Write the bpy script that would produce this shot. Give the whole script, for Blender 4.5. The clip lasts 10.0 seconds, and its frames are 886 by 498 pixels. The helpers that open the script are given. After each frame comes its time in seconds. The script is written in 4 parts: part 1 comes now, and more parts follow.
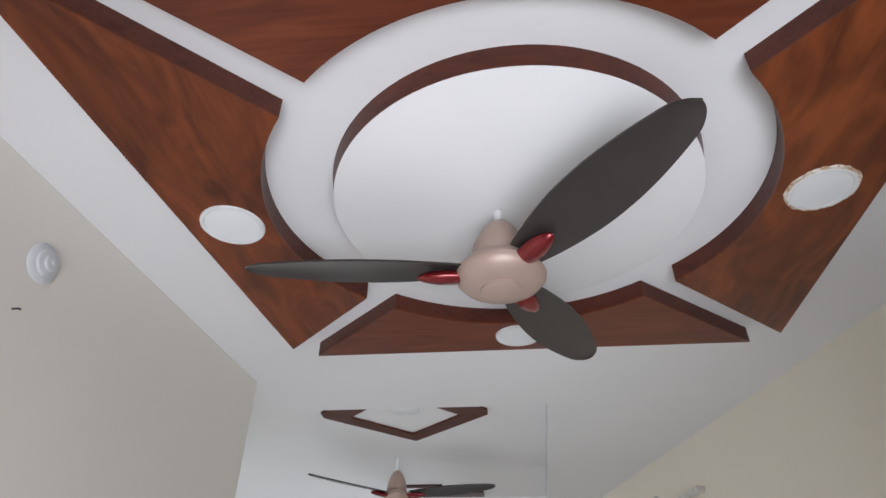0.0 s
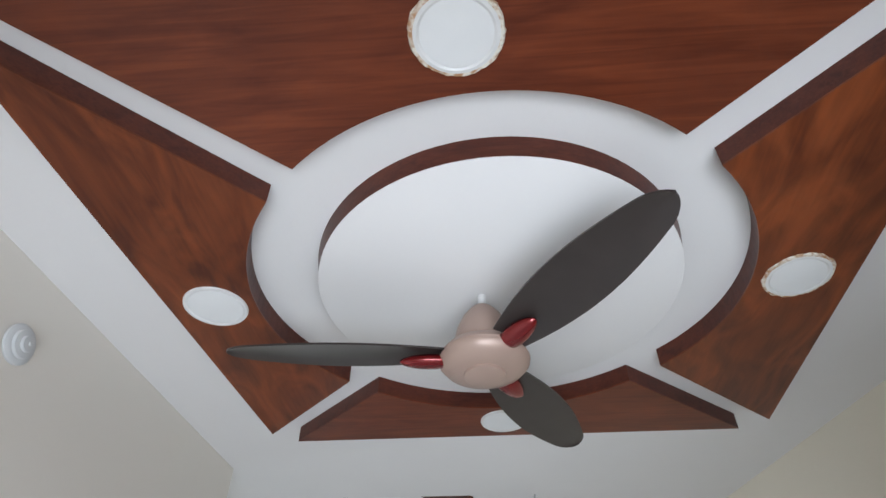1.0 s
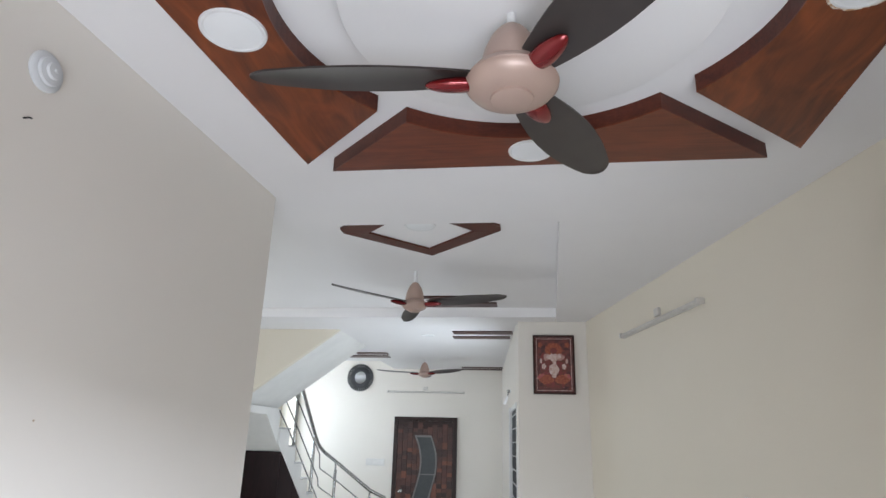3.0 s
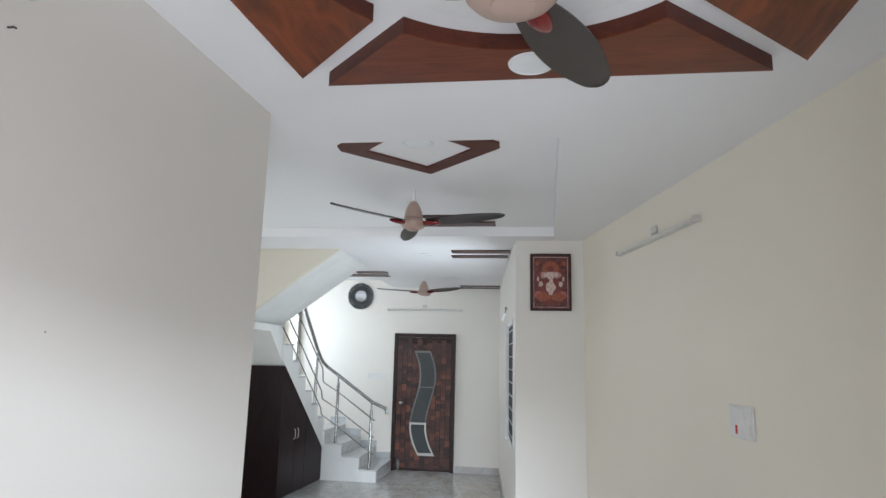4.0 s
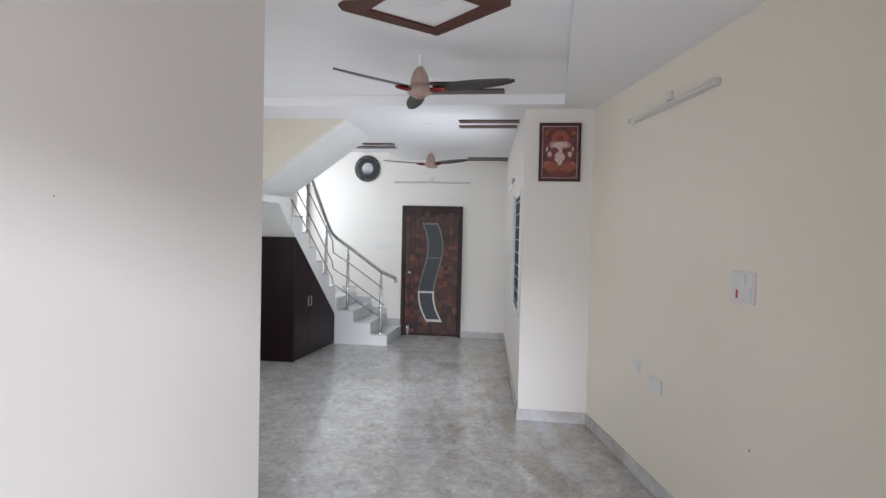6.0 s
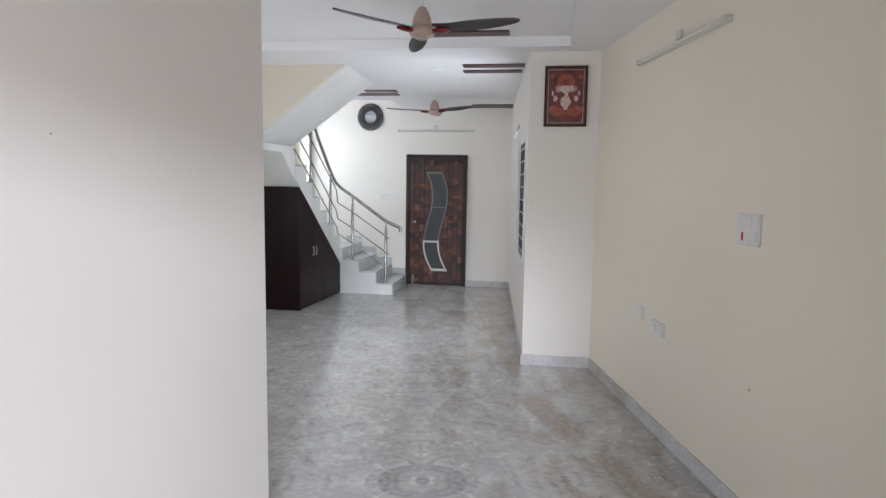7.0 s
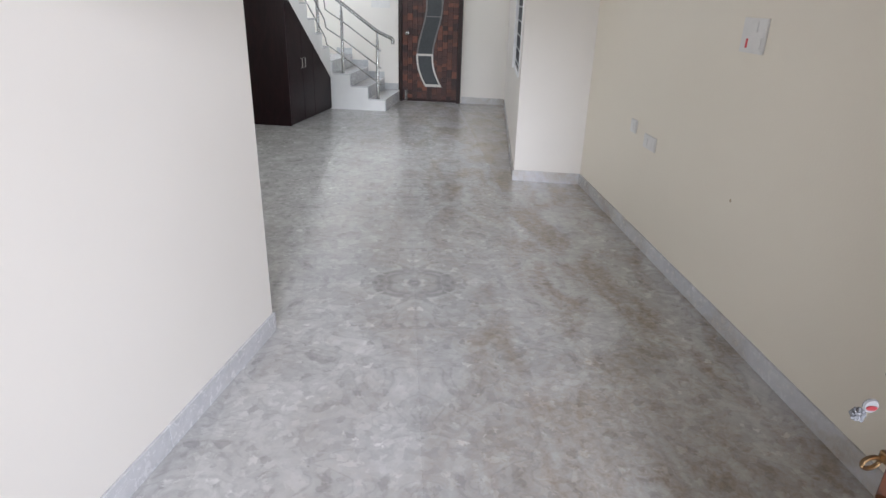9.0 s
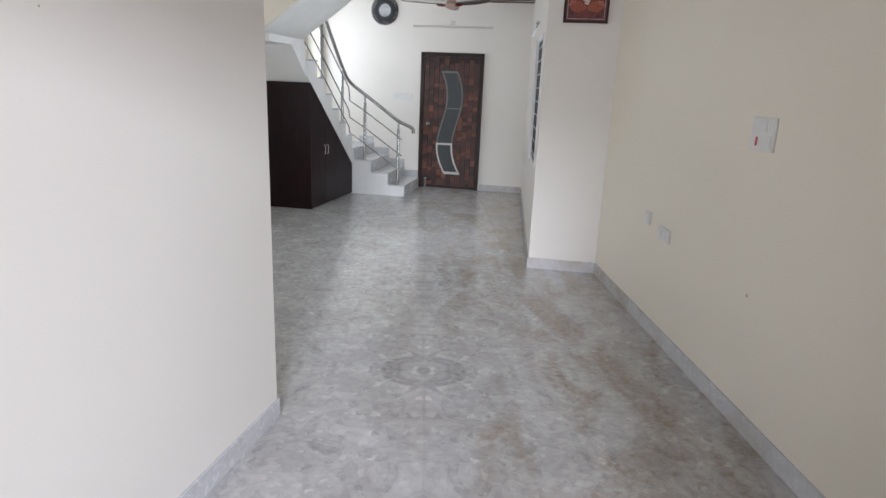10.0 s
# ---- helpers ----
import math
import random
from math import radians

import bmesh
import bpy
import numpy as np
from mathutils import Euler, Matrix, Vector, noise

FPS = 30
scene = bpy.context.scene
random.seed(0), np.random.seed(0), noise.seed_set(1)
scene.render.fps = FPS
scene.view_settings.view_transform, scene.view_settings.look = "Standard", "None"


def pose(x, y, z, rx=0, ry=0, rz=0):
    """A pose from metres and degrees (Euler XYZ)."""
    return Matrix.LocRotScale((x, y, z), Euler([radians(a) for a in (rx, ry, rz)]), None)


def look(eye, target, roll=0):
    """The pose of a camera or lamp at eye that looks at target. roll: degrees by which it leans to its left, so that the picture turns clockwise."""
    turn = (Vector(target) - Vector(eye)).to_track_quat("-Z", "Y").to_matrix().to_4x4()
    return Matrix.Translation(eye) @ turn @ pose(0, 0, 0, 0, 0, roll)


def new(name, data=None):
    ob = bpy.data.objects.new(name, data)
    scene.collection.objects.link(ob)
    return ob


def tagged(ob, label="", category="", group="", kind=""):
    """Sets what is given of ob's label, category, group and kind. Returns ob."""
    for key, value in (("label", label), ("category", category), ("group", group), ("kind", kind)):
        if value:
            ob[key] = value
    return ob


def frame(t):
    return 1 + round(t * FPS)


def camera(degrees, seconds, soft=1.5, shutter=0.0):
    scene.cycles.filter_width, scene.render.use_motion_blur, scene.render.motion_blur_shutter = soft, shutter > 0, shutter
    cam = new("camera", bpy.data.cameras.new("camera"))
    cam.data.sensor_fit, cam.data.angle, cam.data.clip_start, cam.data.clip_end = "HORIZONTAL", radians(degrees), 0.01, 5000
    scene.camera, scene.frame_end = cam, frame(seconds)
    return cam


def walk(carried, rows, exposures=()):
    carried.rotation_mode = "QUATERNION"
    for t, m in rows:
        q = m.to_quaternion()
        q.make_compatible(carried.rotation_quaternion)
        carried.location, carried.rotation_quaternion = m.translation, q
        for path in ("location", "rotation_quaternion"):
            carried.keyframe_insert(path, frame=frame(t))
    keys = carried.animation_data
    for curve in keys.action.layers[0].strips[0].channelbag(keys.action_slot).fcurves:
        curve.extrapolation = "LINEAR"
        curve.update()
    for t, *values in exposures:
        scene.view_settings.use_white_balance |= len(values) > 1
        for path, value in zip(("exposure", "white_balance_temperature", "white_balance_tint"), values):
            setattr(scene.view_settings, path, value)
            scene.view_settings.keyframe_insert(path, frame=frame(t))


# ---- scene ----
cam = camera(72.3, 10.0)
PATH = [
    (0, (0.586, 1.828, 1.746), (0.411, 3.472, 2.871), 0.7),
    (0.5, (0.596, 1.83, 1.745), (0.47, 3.445, 2.918), -0.0),
    (1, (0.599, 1.814, 1.75), (0.474, 3.303, 3.079), 0.4),
    (1.2, (0.6, 1.811, 1.751), (0.482, 3.242, 3.143), 0.3),
    (1.5, (0.606, 1.797, 1.755), (0.464, 3.311, 3.054), 1.5),
    (2, (0.614, 1.826, 1.733), (0.415, 3.585, 2.664), 1.0),
    (2.5, (0.615, 1.844, 1.715), (0.354, 3.698, 2.417), 1.4),
    (2.7, (0.612, 1.849, 1.714), (0.346, 3.72, 2.37), 1.6),
    (3.8, (0.613, 1.837, 1.701), (0.374, 3.771, 2.15), 1.2),
    (4, (0.614, 1.841, 1.695), (0.359, 3.792, 2.055), 1.4),
    (4.5, (0.61, 1.856, 1.685), (0.353, 3.831, 1.865), 1.2),
    (5, (0.609, 1.867, 1.676), (0.352, 3.848, 1.775), 1.4),
    (5.5, (0.608, 1.864, 1.674), (0.34, 3.845, 1.703), 1.4),
    (5.7, (0.607, 1.86, 1.674), (0.338, 3.842, 1.675), 1.4),
    (6.8, (0.617, 1.867, 1.632), (0.331, 3.838, 1.442), 0.8),
    (7, (0.616, 1.869, 1.629), (0.331, 3.838, 1.418), 0.9),
    (7.5, (0.622, 1.862, 1.607), (0.348, 3.808, 1.234), 1.4),
    (8, (0.634, 1.872, 1.594), (0.399, 3.754, 0.959), 0.5),
    (8.5, (0.639, 1.858, 1.586), (0.393, 3.695, 0.832), 1.2),
    (9, (0.644, 1.842, 1.573), (0.406, 3.672, 0.8), 1.6),
    (9.5, (0.658, 1.853, 1.59), (0.33, 3.742, 1.023), 2.5),
    (10, (0.671, 1.867, 1.59), (0.355, 3.773, 1.074), 2.4),
]
walk(cam, [(t, look(eye, target, roll)) for t, eye, target, roll in PATH],
     exposures=[(0.0, 0.02, 6470, 8), (1.0, 0.0, 6300, 4), (1.5, 0.0, 6300, 3), (2.5, 0.09, 6450, 8), (4.0, 0.08, 6330, 6), (4.5, 0.06, 6400, 9), (5.5, 0.04, 6440, 11), (7.5, 0.0, 6500, 11), (9.0, 0.10, 6530, 11), (10.0, 0.0, 6510, 11)])

# ---- world, lights, exposure ----
world = bpy.data.worlds.new("sky")
scene.world = world
world.use_nodes = True
wn = world.node_tree
sky = wn.nodes.new("ShaderNodeTexSky")
sky.sky_type = "NISHITA"
sky.sun_disc = False
sky.sun_elevation, sky.sun_rotation = radians(50), radians(200)
wn.nodes["Background"].inputs["Strength"].default_value = 0.12
wn.links.new(sky.outputs["Color"], wn.nodes["Background"].inputs["Color"])


def area(name, m, sx, sy, watts, color):
    data = bpy.data.lights.new(name, "AREA")
    data.shape, data.size, data.size_y, data.energy, data.color = "RECTANGLE", sx, sy, watts, color
    ob = new(name, data)
    ob.matrix_world = m
    return ob


sun_data = bpy.data.lights.new("sun", "SUN")
sun_data.energy, sun_data.angle, sun_data.color = 2.5, radians(0.5), (1, 0.95, 0.88)
new("sun", sun_data).matrix_world = look((0, -6, 14), (0.4, 0, 0))

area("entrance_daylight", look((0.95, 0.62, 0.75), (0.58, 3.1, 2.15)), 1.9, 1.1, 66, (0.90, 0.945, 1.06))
area("entrance_skylight", look((2.0, -5.0, 3.45), (0.6, 2.0, 1.9)), 2.2, 1.3, 1130, (0.86, 0.93, 1.09))
area("side_window_daylight", look((0.44, 8.12, 1.5), (-2.0, 8.2, 1.5)), 0.85, 1.1, 30, (0.86, 0.95, 1.06))
area("stair_window_daylight", look((-3.2, 10.35, 2.15), (-1.2, 11.1, 1.7)), 1.15, 0.9, 29, (0.86, 0.95, 1.06))
# added fill from the unseen dining side, brightens the column and far walls
area("dining_side_fill", look((-3.2, 5.2, 1.5), (0.0, 9.2, 0.9)), 1.3, 1.15, 38, (0.88, 0.93, 1.0))


# ---- materials ----
def material(name, base, rough=0.6, metal=0.0, spots=None, scale=6.0, amount=0.5, bump=0.0, bump_scale=60.0, coat=0.0, per_object=0.0):
    """Principled paint with two scales of variation: base to spots by noise, fine grain by bump."""
    mat = bpy.data.materials.new(name)
    mat.use_nodes = True
    nt = mat.node_tree
    p = nt.nodes["Principled BSDF"]
    p.inputs["Roughness"].default_value, p.inputs["Metallic"].default_value = rough, metal
    p.inputs["Coat Weight"].default_value = coat
    p.inputs["Coat Roughness"].default_value = 0.12
    spots = spots or tuple(c * 0.86 for c in base)
    co = nt.nodes.new("ShaderNodeTexCoord")
    big = nt.nodes.new("ShaderNodeTexNoise")
    big.inputs["Scale"].default_value, big.inputs["Detail"].default_value = scale, 6
    fine = nt.nodes.new("ShaderNodeTexNoise")
    fine.inputs["Scale"].default_value, fine.inputs["Detail"].default_value = bump_scale, 3
    ramp = nt.nodes.new("ShaderNodeValToRGB")
    ramp.color_ramp.elements[0].position, ramp.color_ramp.elements[1].position = 0.5 - amount / 2, 0.5 + amount / 2
    ramp.color_ramp.elements[0].color, ramp.color_ramp.elements[1].color = (*spots, 1), (*base, 1)
    nt.links.new(co.outputs["Object"], big.inputs["Vector"])
    nt.links.new(co.outputs["Object"], fine.inputs["Vector"])
    nt.links.new(big.outputs["Fac"], ramp.inputs["Fac"])
    col = ramp.outputs["Color"]
    if per_object:
        info = nt.nodes.new("ShaderNodeObjectInfo")
        hsv = nt.nodes.new("ShaderNodeHueSaturation")
        mr = nt.nodes.new("ShaderNodeMapRange")
        mr.inputs["To Min"].default_value, mr.inputs["To Max"].default_value = 1 - per_object, 1 + per_object
        nt.links.new(info.outputs["Random"], mr.inputs["Value"])
        nt.links.new(mr.outputs["Result"], hsv.inputs["Value"])
        nt.links.new(col, hsv.inputs["Color"])
        col = hsv.outputs["Color"]
    nt.links.new(col, p.inputs["Base Color"])
    if bump:
        b = nt.nodes.new("ShaderNodeBump")
        b.inputs["Strength"].default_value, b.inputs["Distance"].default_value = bump, 0.004
        nt.links.new(fine.outputs["Fac"], b.inputs["Height"])
        nt.links.new(b.outputs["Normal"], p.inputs["Normal"])
    return mat


def wood_material(name, dark, light, rough, turn, freq=7.0, figured=0.5):
    """Veneer: long wavering grain, with broad figure across it, running along x (0), y (90) or z."""
    mat = bpy.data.materials.new(name)
    mat.use_nodes = True
    nt = mat.node_tree
    p = nt.nodes["Principled BSDF"]
    p.inputs["Roughness"].default_value = rough
    p.inputs["Coat Weight"].default_value, p.inputs["Coat Roughness"].default_value = 0.06, 0.2
    p.inputs["Specular IOR Level"].default_value = 0.3
    co = nt.nodes.new("ShaderNodeTexCoord")
    mp = nt.nodes.new("ShaderNodeMapping")
    mp.inputs["Scale"].default_value = {0: (1.0, 16.0, 16.0), 90: (16.0, 1.0, 16.0), "z": (16.0, 16.0, 1.0)}[turn]
    nt.links.new(co.outputs["Object"], mp.inputs["Vector"])
    grain = nt.nodes.new("ShaderNodeTexNoise")
    grain.inputs["Scale"].default_value, grain.inputs["Detail"].default_value, grain.inputs["Distortion"].default_value = freq, 8, 1.1
    nt.links.new(mp.outputs["Vector"], grain.inputs["Vector"])
    figure = nt.nodes.new("ShaderNodeTexNoise")
    figure.inputs["Scale"].default_value, figure.inputs["Detail"].default_value = 4.2, 3
    figure.inputs["Distortion"].default_value = 1.6
    mp2 = nt.nodes.new("ShaderNodeMapping")
    mp2.inputs["Scale"].default_value = {0: (0.7, 2.2, 2.2), 90: (2.2, 0.7, 2.2), "z": (2.2, 2.2, 0.7)}[turn]
    nt.links.new(co.outputs["Object"], mp2.inputs["Vector"])
    nt.links.new(mp2.outputs["Vector"], figure.inputs["Vector"])
    mix = nt.nodes.new("ShaderNodeMath")
    mix.operation = "MULTIPLY_ADD"
    mix.inputs[1].default_value = 0.95 - figured
    half = nt.nodes.new("ShaderNodeMath")
    half.operation = "MULTIPLY"
    half.inputs[1].default_value = figured
    nt.links.new(figure.outputs["Fac"], half.inputs[0])
    nt.links.new(grain.outputs["Fac"], mix.inputs[0])
    nt.links.new(half.outputs[0], mix.inputs[2])
    ramp = nt.nodes.new("ShaderNodeValToRGB")
    ramp.color_ramp.elements[0].position, ramp.color_ramp.elements[1].position = 0.33, 0.64
    ramp.color_ramp.elements[0].color, ramp.color_ramp.elements[1].color = (*dark, 1), (*light, 1)
    nt.links.new(mix.outputs[0], ramp.inputs["Fac"])
    nt.links.new(ramp.outputs["Color"], p.inputs["Base Color"])
    b = nt.nodes.new("ShaderNodeBump")
    b.inputs["Strength"].default_value, b.inputs["Distance"].default_value = 0.12, 0.002
    nt.links.new(grain.outputs["Fac"], b.inputs["Height"])
    nt.links.new(b.outputs["Normal"], p.inputs["Normal"])
    return mat


MATCH, LAY_TURN = (0.065, 5.02), 11.6


def marble_material(name, cloud, vein, pale, rough, ring=False, chip=0.06):
    """Polished grey marble: pale swirling patches, brown veins, and a shade of its own for each slab."""
    mat = bpy.data.materials.new(name)
    mat.use_nodes = True
    nt = mat.node_tree
    p = nt.nodes["Principled BSDF"]
    p.inputs["Roughness"].default_value = rough
    co = nt.nodes.new("ShaderNodeTexCoord")
    geo = nt.nodes.new("ShaderNodeNewGeometry")
    swirl = nt.nodes.new("ShaderNodeTexNoise")
    swirl.inputs["Scale"].default_value, swirl.inputs["Detail"].default_value, swirl.inputs["Distortion"].default_value = 4.6, 9, 0.8
    swirl.inputs["Roughness"].default_value = 0.62
    small = nt.nodes.new("ShaderNodeTexNoise")
    small.inputs["Roughness"].default_value = 0.74
    small.inputs["Scale"].default_value, small.inputs["Detail"].default_value, small.inputs["Distortion"].default_value = 27, 10, 0.8
    warm = nt.nodes.new("ShaderNodeTexNoise")
    warm.inputs["Scale"].default_value, warm.inputs["Detail"].default_value, warm.inputs["Distortion"].default_value = 3.4, 10, 1.0
    # book-matched slabs: the figure is mirrored at the joints
    sep = nt.nodes.new("ShaderNodeSeparateXYZ")
    com = nt.nodes.new("ShaderNodeCombineXYZ")
    lay = nt.nodes.new("ShaderNodeMapping")
    lay.vector_type = "TEXTURE"
    lay.inputs["Location"].default_value = (*MATCH, 0)
    lay.inputs["Rotation"].default_value = (0, 0, radians(LAY_TURN))
    nt.links.new(geo.outputs["Position"], lay.inputs["Vector"])
    nt.links.new(lay.outputs["Vector"], sep.inputs[0])
    for axis, length in (("X", 0.8), ("Y", 1.8)):
        fold = nt.nodes.new("ShaderNodeMath")
        fold.operation, fold.inputs[1].default_value = "PINGPONG", length
        nt.links.new(sep.outputs[axis], fold.inputs[0])
        nt.links.new(fold.outputs[0], com.inputs[axis])
    nt.links.new(sep.outputs["Z"], com.inputs["Z"])
    nt.links.new(com.outputs[0], swirl.inputs["Vector"])
    streak = nt.nodes.new("ShaderNodeMapping")
    streak.inputs["Rotation"].default_value = (0, 0, radians(38))
    streak.inputs["Scale"].default_value = (1.0, 0.45, 1.0)
    nt.links.new(lay.outputs["Vector"], streak.inputs["Vector"])
    nt.links.new(lay.outputs["Vector"], small.inputs["Vector"])
    nt.links.new(streak.outputs["Vector"], warm.inputs["Vector"])
    r1 = nt.nodes.new("ShaderNodeValToRGB")
    r1.color_ramp.elements[0].position, r1.color_ramp.elements[1].position = 0.36, 0.66
    r1.color_ramp.elements[0].color, r1.color_ramp.elements[1].color = (*cloud, 1), (*pale, 1)
    add = nt.nodes.new("ShaderNodeMath")
    add.operation = "MULTIPLY_ADD"
    add.inputs[1].default_value, add.inputs[2].default_value = 0.42, 0.0
    addb = nt.nodes.new("ShaderNodeMath")
    addb.operation = "MULTIPLY_ADD"
    addb.inputs[1].default_value = 0.58
    nt.links.new(small.outputs["Fac"], add.inputs[0])
    nt.links.new(swirl.outputs["Fac"], addb.inputs[0])
    nt.links.new(add.outputs[0], addb.inputs[2])
    nt.links.new(addb.outputs[0], r1.inputs["Fac"])
    r2 = nt.nodes.new("ShaderNodeValToRGB")
    r2.color_ramp.elements[0].position, r2.color_ramp.elements[1].position = 0.45, 0.66
    r2.color_ramp.elements[0].color, r2.color_ramp.elements[1].color = (0, 0, 0, 1), (0.66, 0.66, 0.66, 1)
    mottle = nt.nodes.new("ShaderNodeMath")
    mottle.operation, mottle.inputs[1].default_value = "MULTIPLY_ADD", 0.55
    fray = nt.nodes.new("ShaderNodeMath")
    fray.operation, fray.inputs[1].default_value = "MULTIPLY", 0.45
    nt.links.new(small.outputs["Fac"], fray.inputs[0])
    nt.links.new(warm.outputs["Fac"], mottle.inputs[0])
    nt.links.new(fray.outputs[0], mottle.inputs[2])
    nt.links.new(mottle.outputs[0], r2.inputs["Fac"])
    m1 = nt.nodes.new("ShaderNodeMix")
    m1.data_type = "RGBA"
    # brown veins gather to the right; extra darkening there paints the door leaf's shade
    side = nt.nodes.new("ShaderNodeMapRange")
    side.inputs["From Min"].default_value, side.inputs["From Max"].default_value = -0.9, 1.1
    side.inputs["To Min"].default_value, side.inputs["To Max"].default_value = 0.12, 2.1
    nt.links.new(sep.outputs["X"], side.inputs["Value"])
    brown = nt.nodes.new("ShaderNodeMath")
    brown.operation = "MULTIPLY"
    brown.use_clamp = True
    nt.links.new(r2.outputs["Color"], brown.inputs[0])
    nt.links.new(side.outputs["Result"], brown.inputs[1])
    nt.links.new(brown.outputs[0], m1.inputs["Factor"])
    nt.links.new(r1.outputs["Color"], m1.inputs[6])
    m1.inputs[7].default_value = (*vein, 1)
    # broken pale chips, thin dark flow lines and a few rust flecks
    chips = nt.nodes.new("ShaderNodeTexVoronoi")
    chips.inputs["Scale"].default_value, chips.inputs["Randomness"].default_value = 30, 1.0
    bend = nt.nodes.new("ShaderNodeVectorMath")
    bend.operation = "MULTIPLY_ADD"
    bend.inputs[1].default_value = (0.075, 0.075, 0.075)
    nt.links.new(small.outputs["Color"], bend.inputs[0])
    nt.links.new(com.outputs[0], bend.inputs[2])
    nt.links.new(bend.outputs[0], chips.inputs["Vector"])
    tone = nt.nodes.new("ShaderNodeValToRGB")
    tone.color_ramp.elements[0].color = (1 - chip,) * 3 + (1,)
    tone.color_ramp.elements[1].color = (1 + 1.6 * chip,) * 3 + (1,)
    for at, v in ((0.22, 1 - 0.3 * chip), (0.7, 1.0), (0.9, 1 + 0.5 * chip)):
        tone.color_ramp.elements.new(at).color = (v, v, v, 1)
    nt.links.new(chips.outputs["Color"], tone.inputs["Fac"])
    line = nt.nodes.new("ShaderNodeTexNoise")
    line.inputs["Scale"].default_value, line.inputs["Detail"].default_value, line.inputs["Distortion"].default_value = 4.6, 4, 0.8
    nt.links.new(com.outputs[0], line.inputs["Vector"])
    rings = nt.nodes.new("ShaderNodeMath")
    rings.operation, rings.inputs[1].default_value = "PINGPONG", 0.075
    nt.links.new(line.outputs["Fac"], rings.inputs[0])
    thin = nt.nodes.new("ShaderNodeMapRange")
    thin.inputs["From Min"].default_value, thin.inputs["From Max"].default_value = 0.0, 0.03
    thin.inputs["To Min"].default_value, thin.inputs["To Max"].default_value = 1 - 0.4 * chip, 1.0
    nt.links.new(rings.outputs[0], thin.inputs["Value"])
    figure = nt.nodes.new("ShaderNodeMath")
    figure.operation = "MULTIPLY"
    nt.links.new(tone.outputs["Color"], figure.inputs[0])
    nt.links.new(thin.outputs["Result"], figure.inputs[1])
    shade = nt.nodes.new("ShaderNodeMix")
    shade.data_type, shade.blend_type = "RGBA", "MULTIPLY"
    shade.inputs["Factor"].default_value = 1.0
    nt.links.new(m1.outputs[2], shade.inputs[6])
    nt.links.new(figure.outputs[0], shade.inputs[7])
    fleck = nt.nodes.new("ShaderNodeTexVoronoi")
    fleck.inputs["Scale"].default_value = 1.7
    nt.links.new(bend.outputs[0], fleck.inputs["Vector"])
    spot = nt.nodes.new("ShaderNodeMapRange")
    spot.inputs["From Min"].default_value, spot.inputs["From Max"].default_value = 0.012, 0.032
    spot.inputs["To Min"].default_value, spot.inputs["To Max"].default_value = 0.5, 0.0
    nt.links.new(fleck.outputs["Distance"], spot.inputs["Value"])
    rust = nt.nodes.new("ShaderNodeMix")
    rust.data_type = "RGBA"
    rust.inputs[7].default_value = (0.20, 0.11, 0.065, 1)
    nt.links.new(spot.outputs["Result"], rust.inputs["Factor"])
    nt.links.new(shade.outputs[2], rust.inputs[6])
    m1 = rust
    info = nt.nodes.new("ShaderNodeObjectInfo")
    mr = nt.nodes.new("ShaderNodeMapRange")
    mr.inputs["To Min"].default_value, mr.inputs["To Max"].default_value = 0.92, 1.07
    hsv = nt.nodes.new("ShaderNodeHueSaturation")
    nt.links.new(info.outputs["Random"], mr.inputs["Value"])
    nt.links.new(mr.outputs["Result"], hsv.inputs["Value"])
    if ring:
        # one natural eye in the stone, where four slabs meet
        flat = nt.nodes.new("ShaderNodeVectorMath")
        flat.operation = "LENGTH"
        nt.links.new(lay.outputs["Vector"], flat.inputs[0])
        wob = nt.nodes.new("ShaderNodeMath")
        wob.operation, wob.inputs[1].default_value = "MULTIPLY_ADD", 0.28
        nt.links.new(swirl.outputs["Fac"], wob.inputs[0])
        nt.links.new(flat.outputs["Value"], wob.inputs[2])
        eye_ramp = nt.nodes.new("ShaderNodeValToRGB")
        el = eye_ramp.color_ramp.elements
        el[0].position, el[1].position = 0.0, 0.48
        el[0].color = el[1].color = (1, 1, 1, 1)
        for at, v in ((0.16, 0.82), (0.19, 1.12), (0.24, 1.1), (0.28, 0.70), (0.345, 0.74), (0.38, 1.08)):
            el.new(at).color = (v, v, v, 1)
        nt.links.new(wob.outputs[0], eye_ramp.inputs["Fac"])
        mult = nt.nodes.new("ShaderNodeMix")
        mult.data_type, mult.blend_type = "RGBA", "MULTIPLY"
        mult.inputs["Factor"].default_value = 0.55
        nt.links.new(m1.outputs[2], mult.inputs[6])
        nt.links.new(eye_ramp.outputs["Color"], mult.inputs[7])
        m1 = mult
    nt.links.new(m1.outputs[2], hsv.inputs["Color"])
    nt.links.new(hsv.outputs["Color"], p.inputs["Base Color"])
    rr = nt.nodes.new("ShaderNodeMapRange")
    rr.inputs["To Min"].default_value, rr.inputs["To Max"].default_value = rough * 0.7, rough * 1.4
    nt.links.new(small.outputs["Fac"], rr.inputs["Value"])
    nt.links.new(rr.outputs["Result"], p.inputs["Roughness"])
    return mat


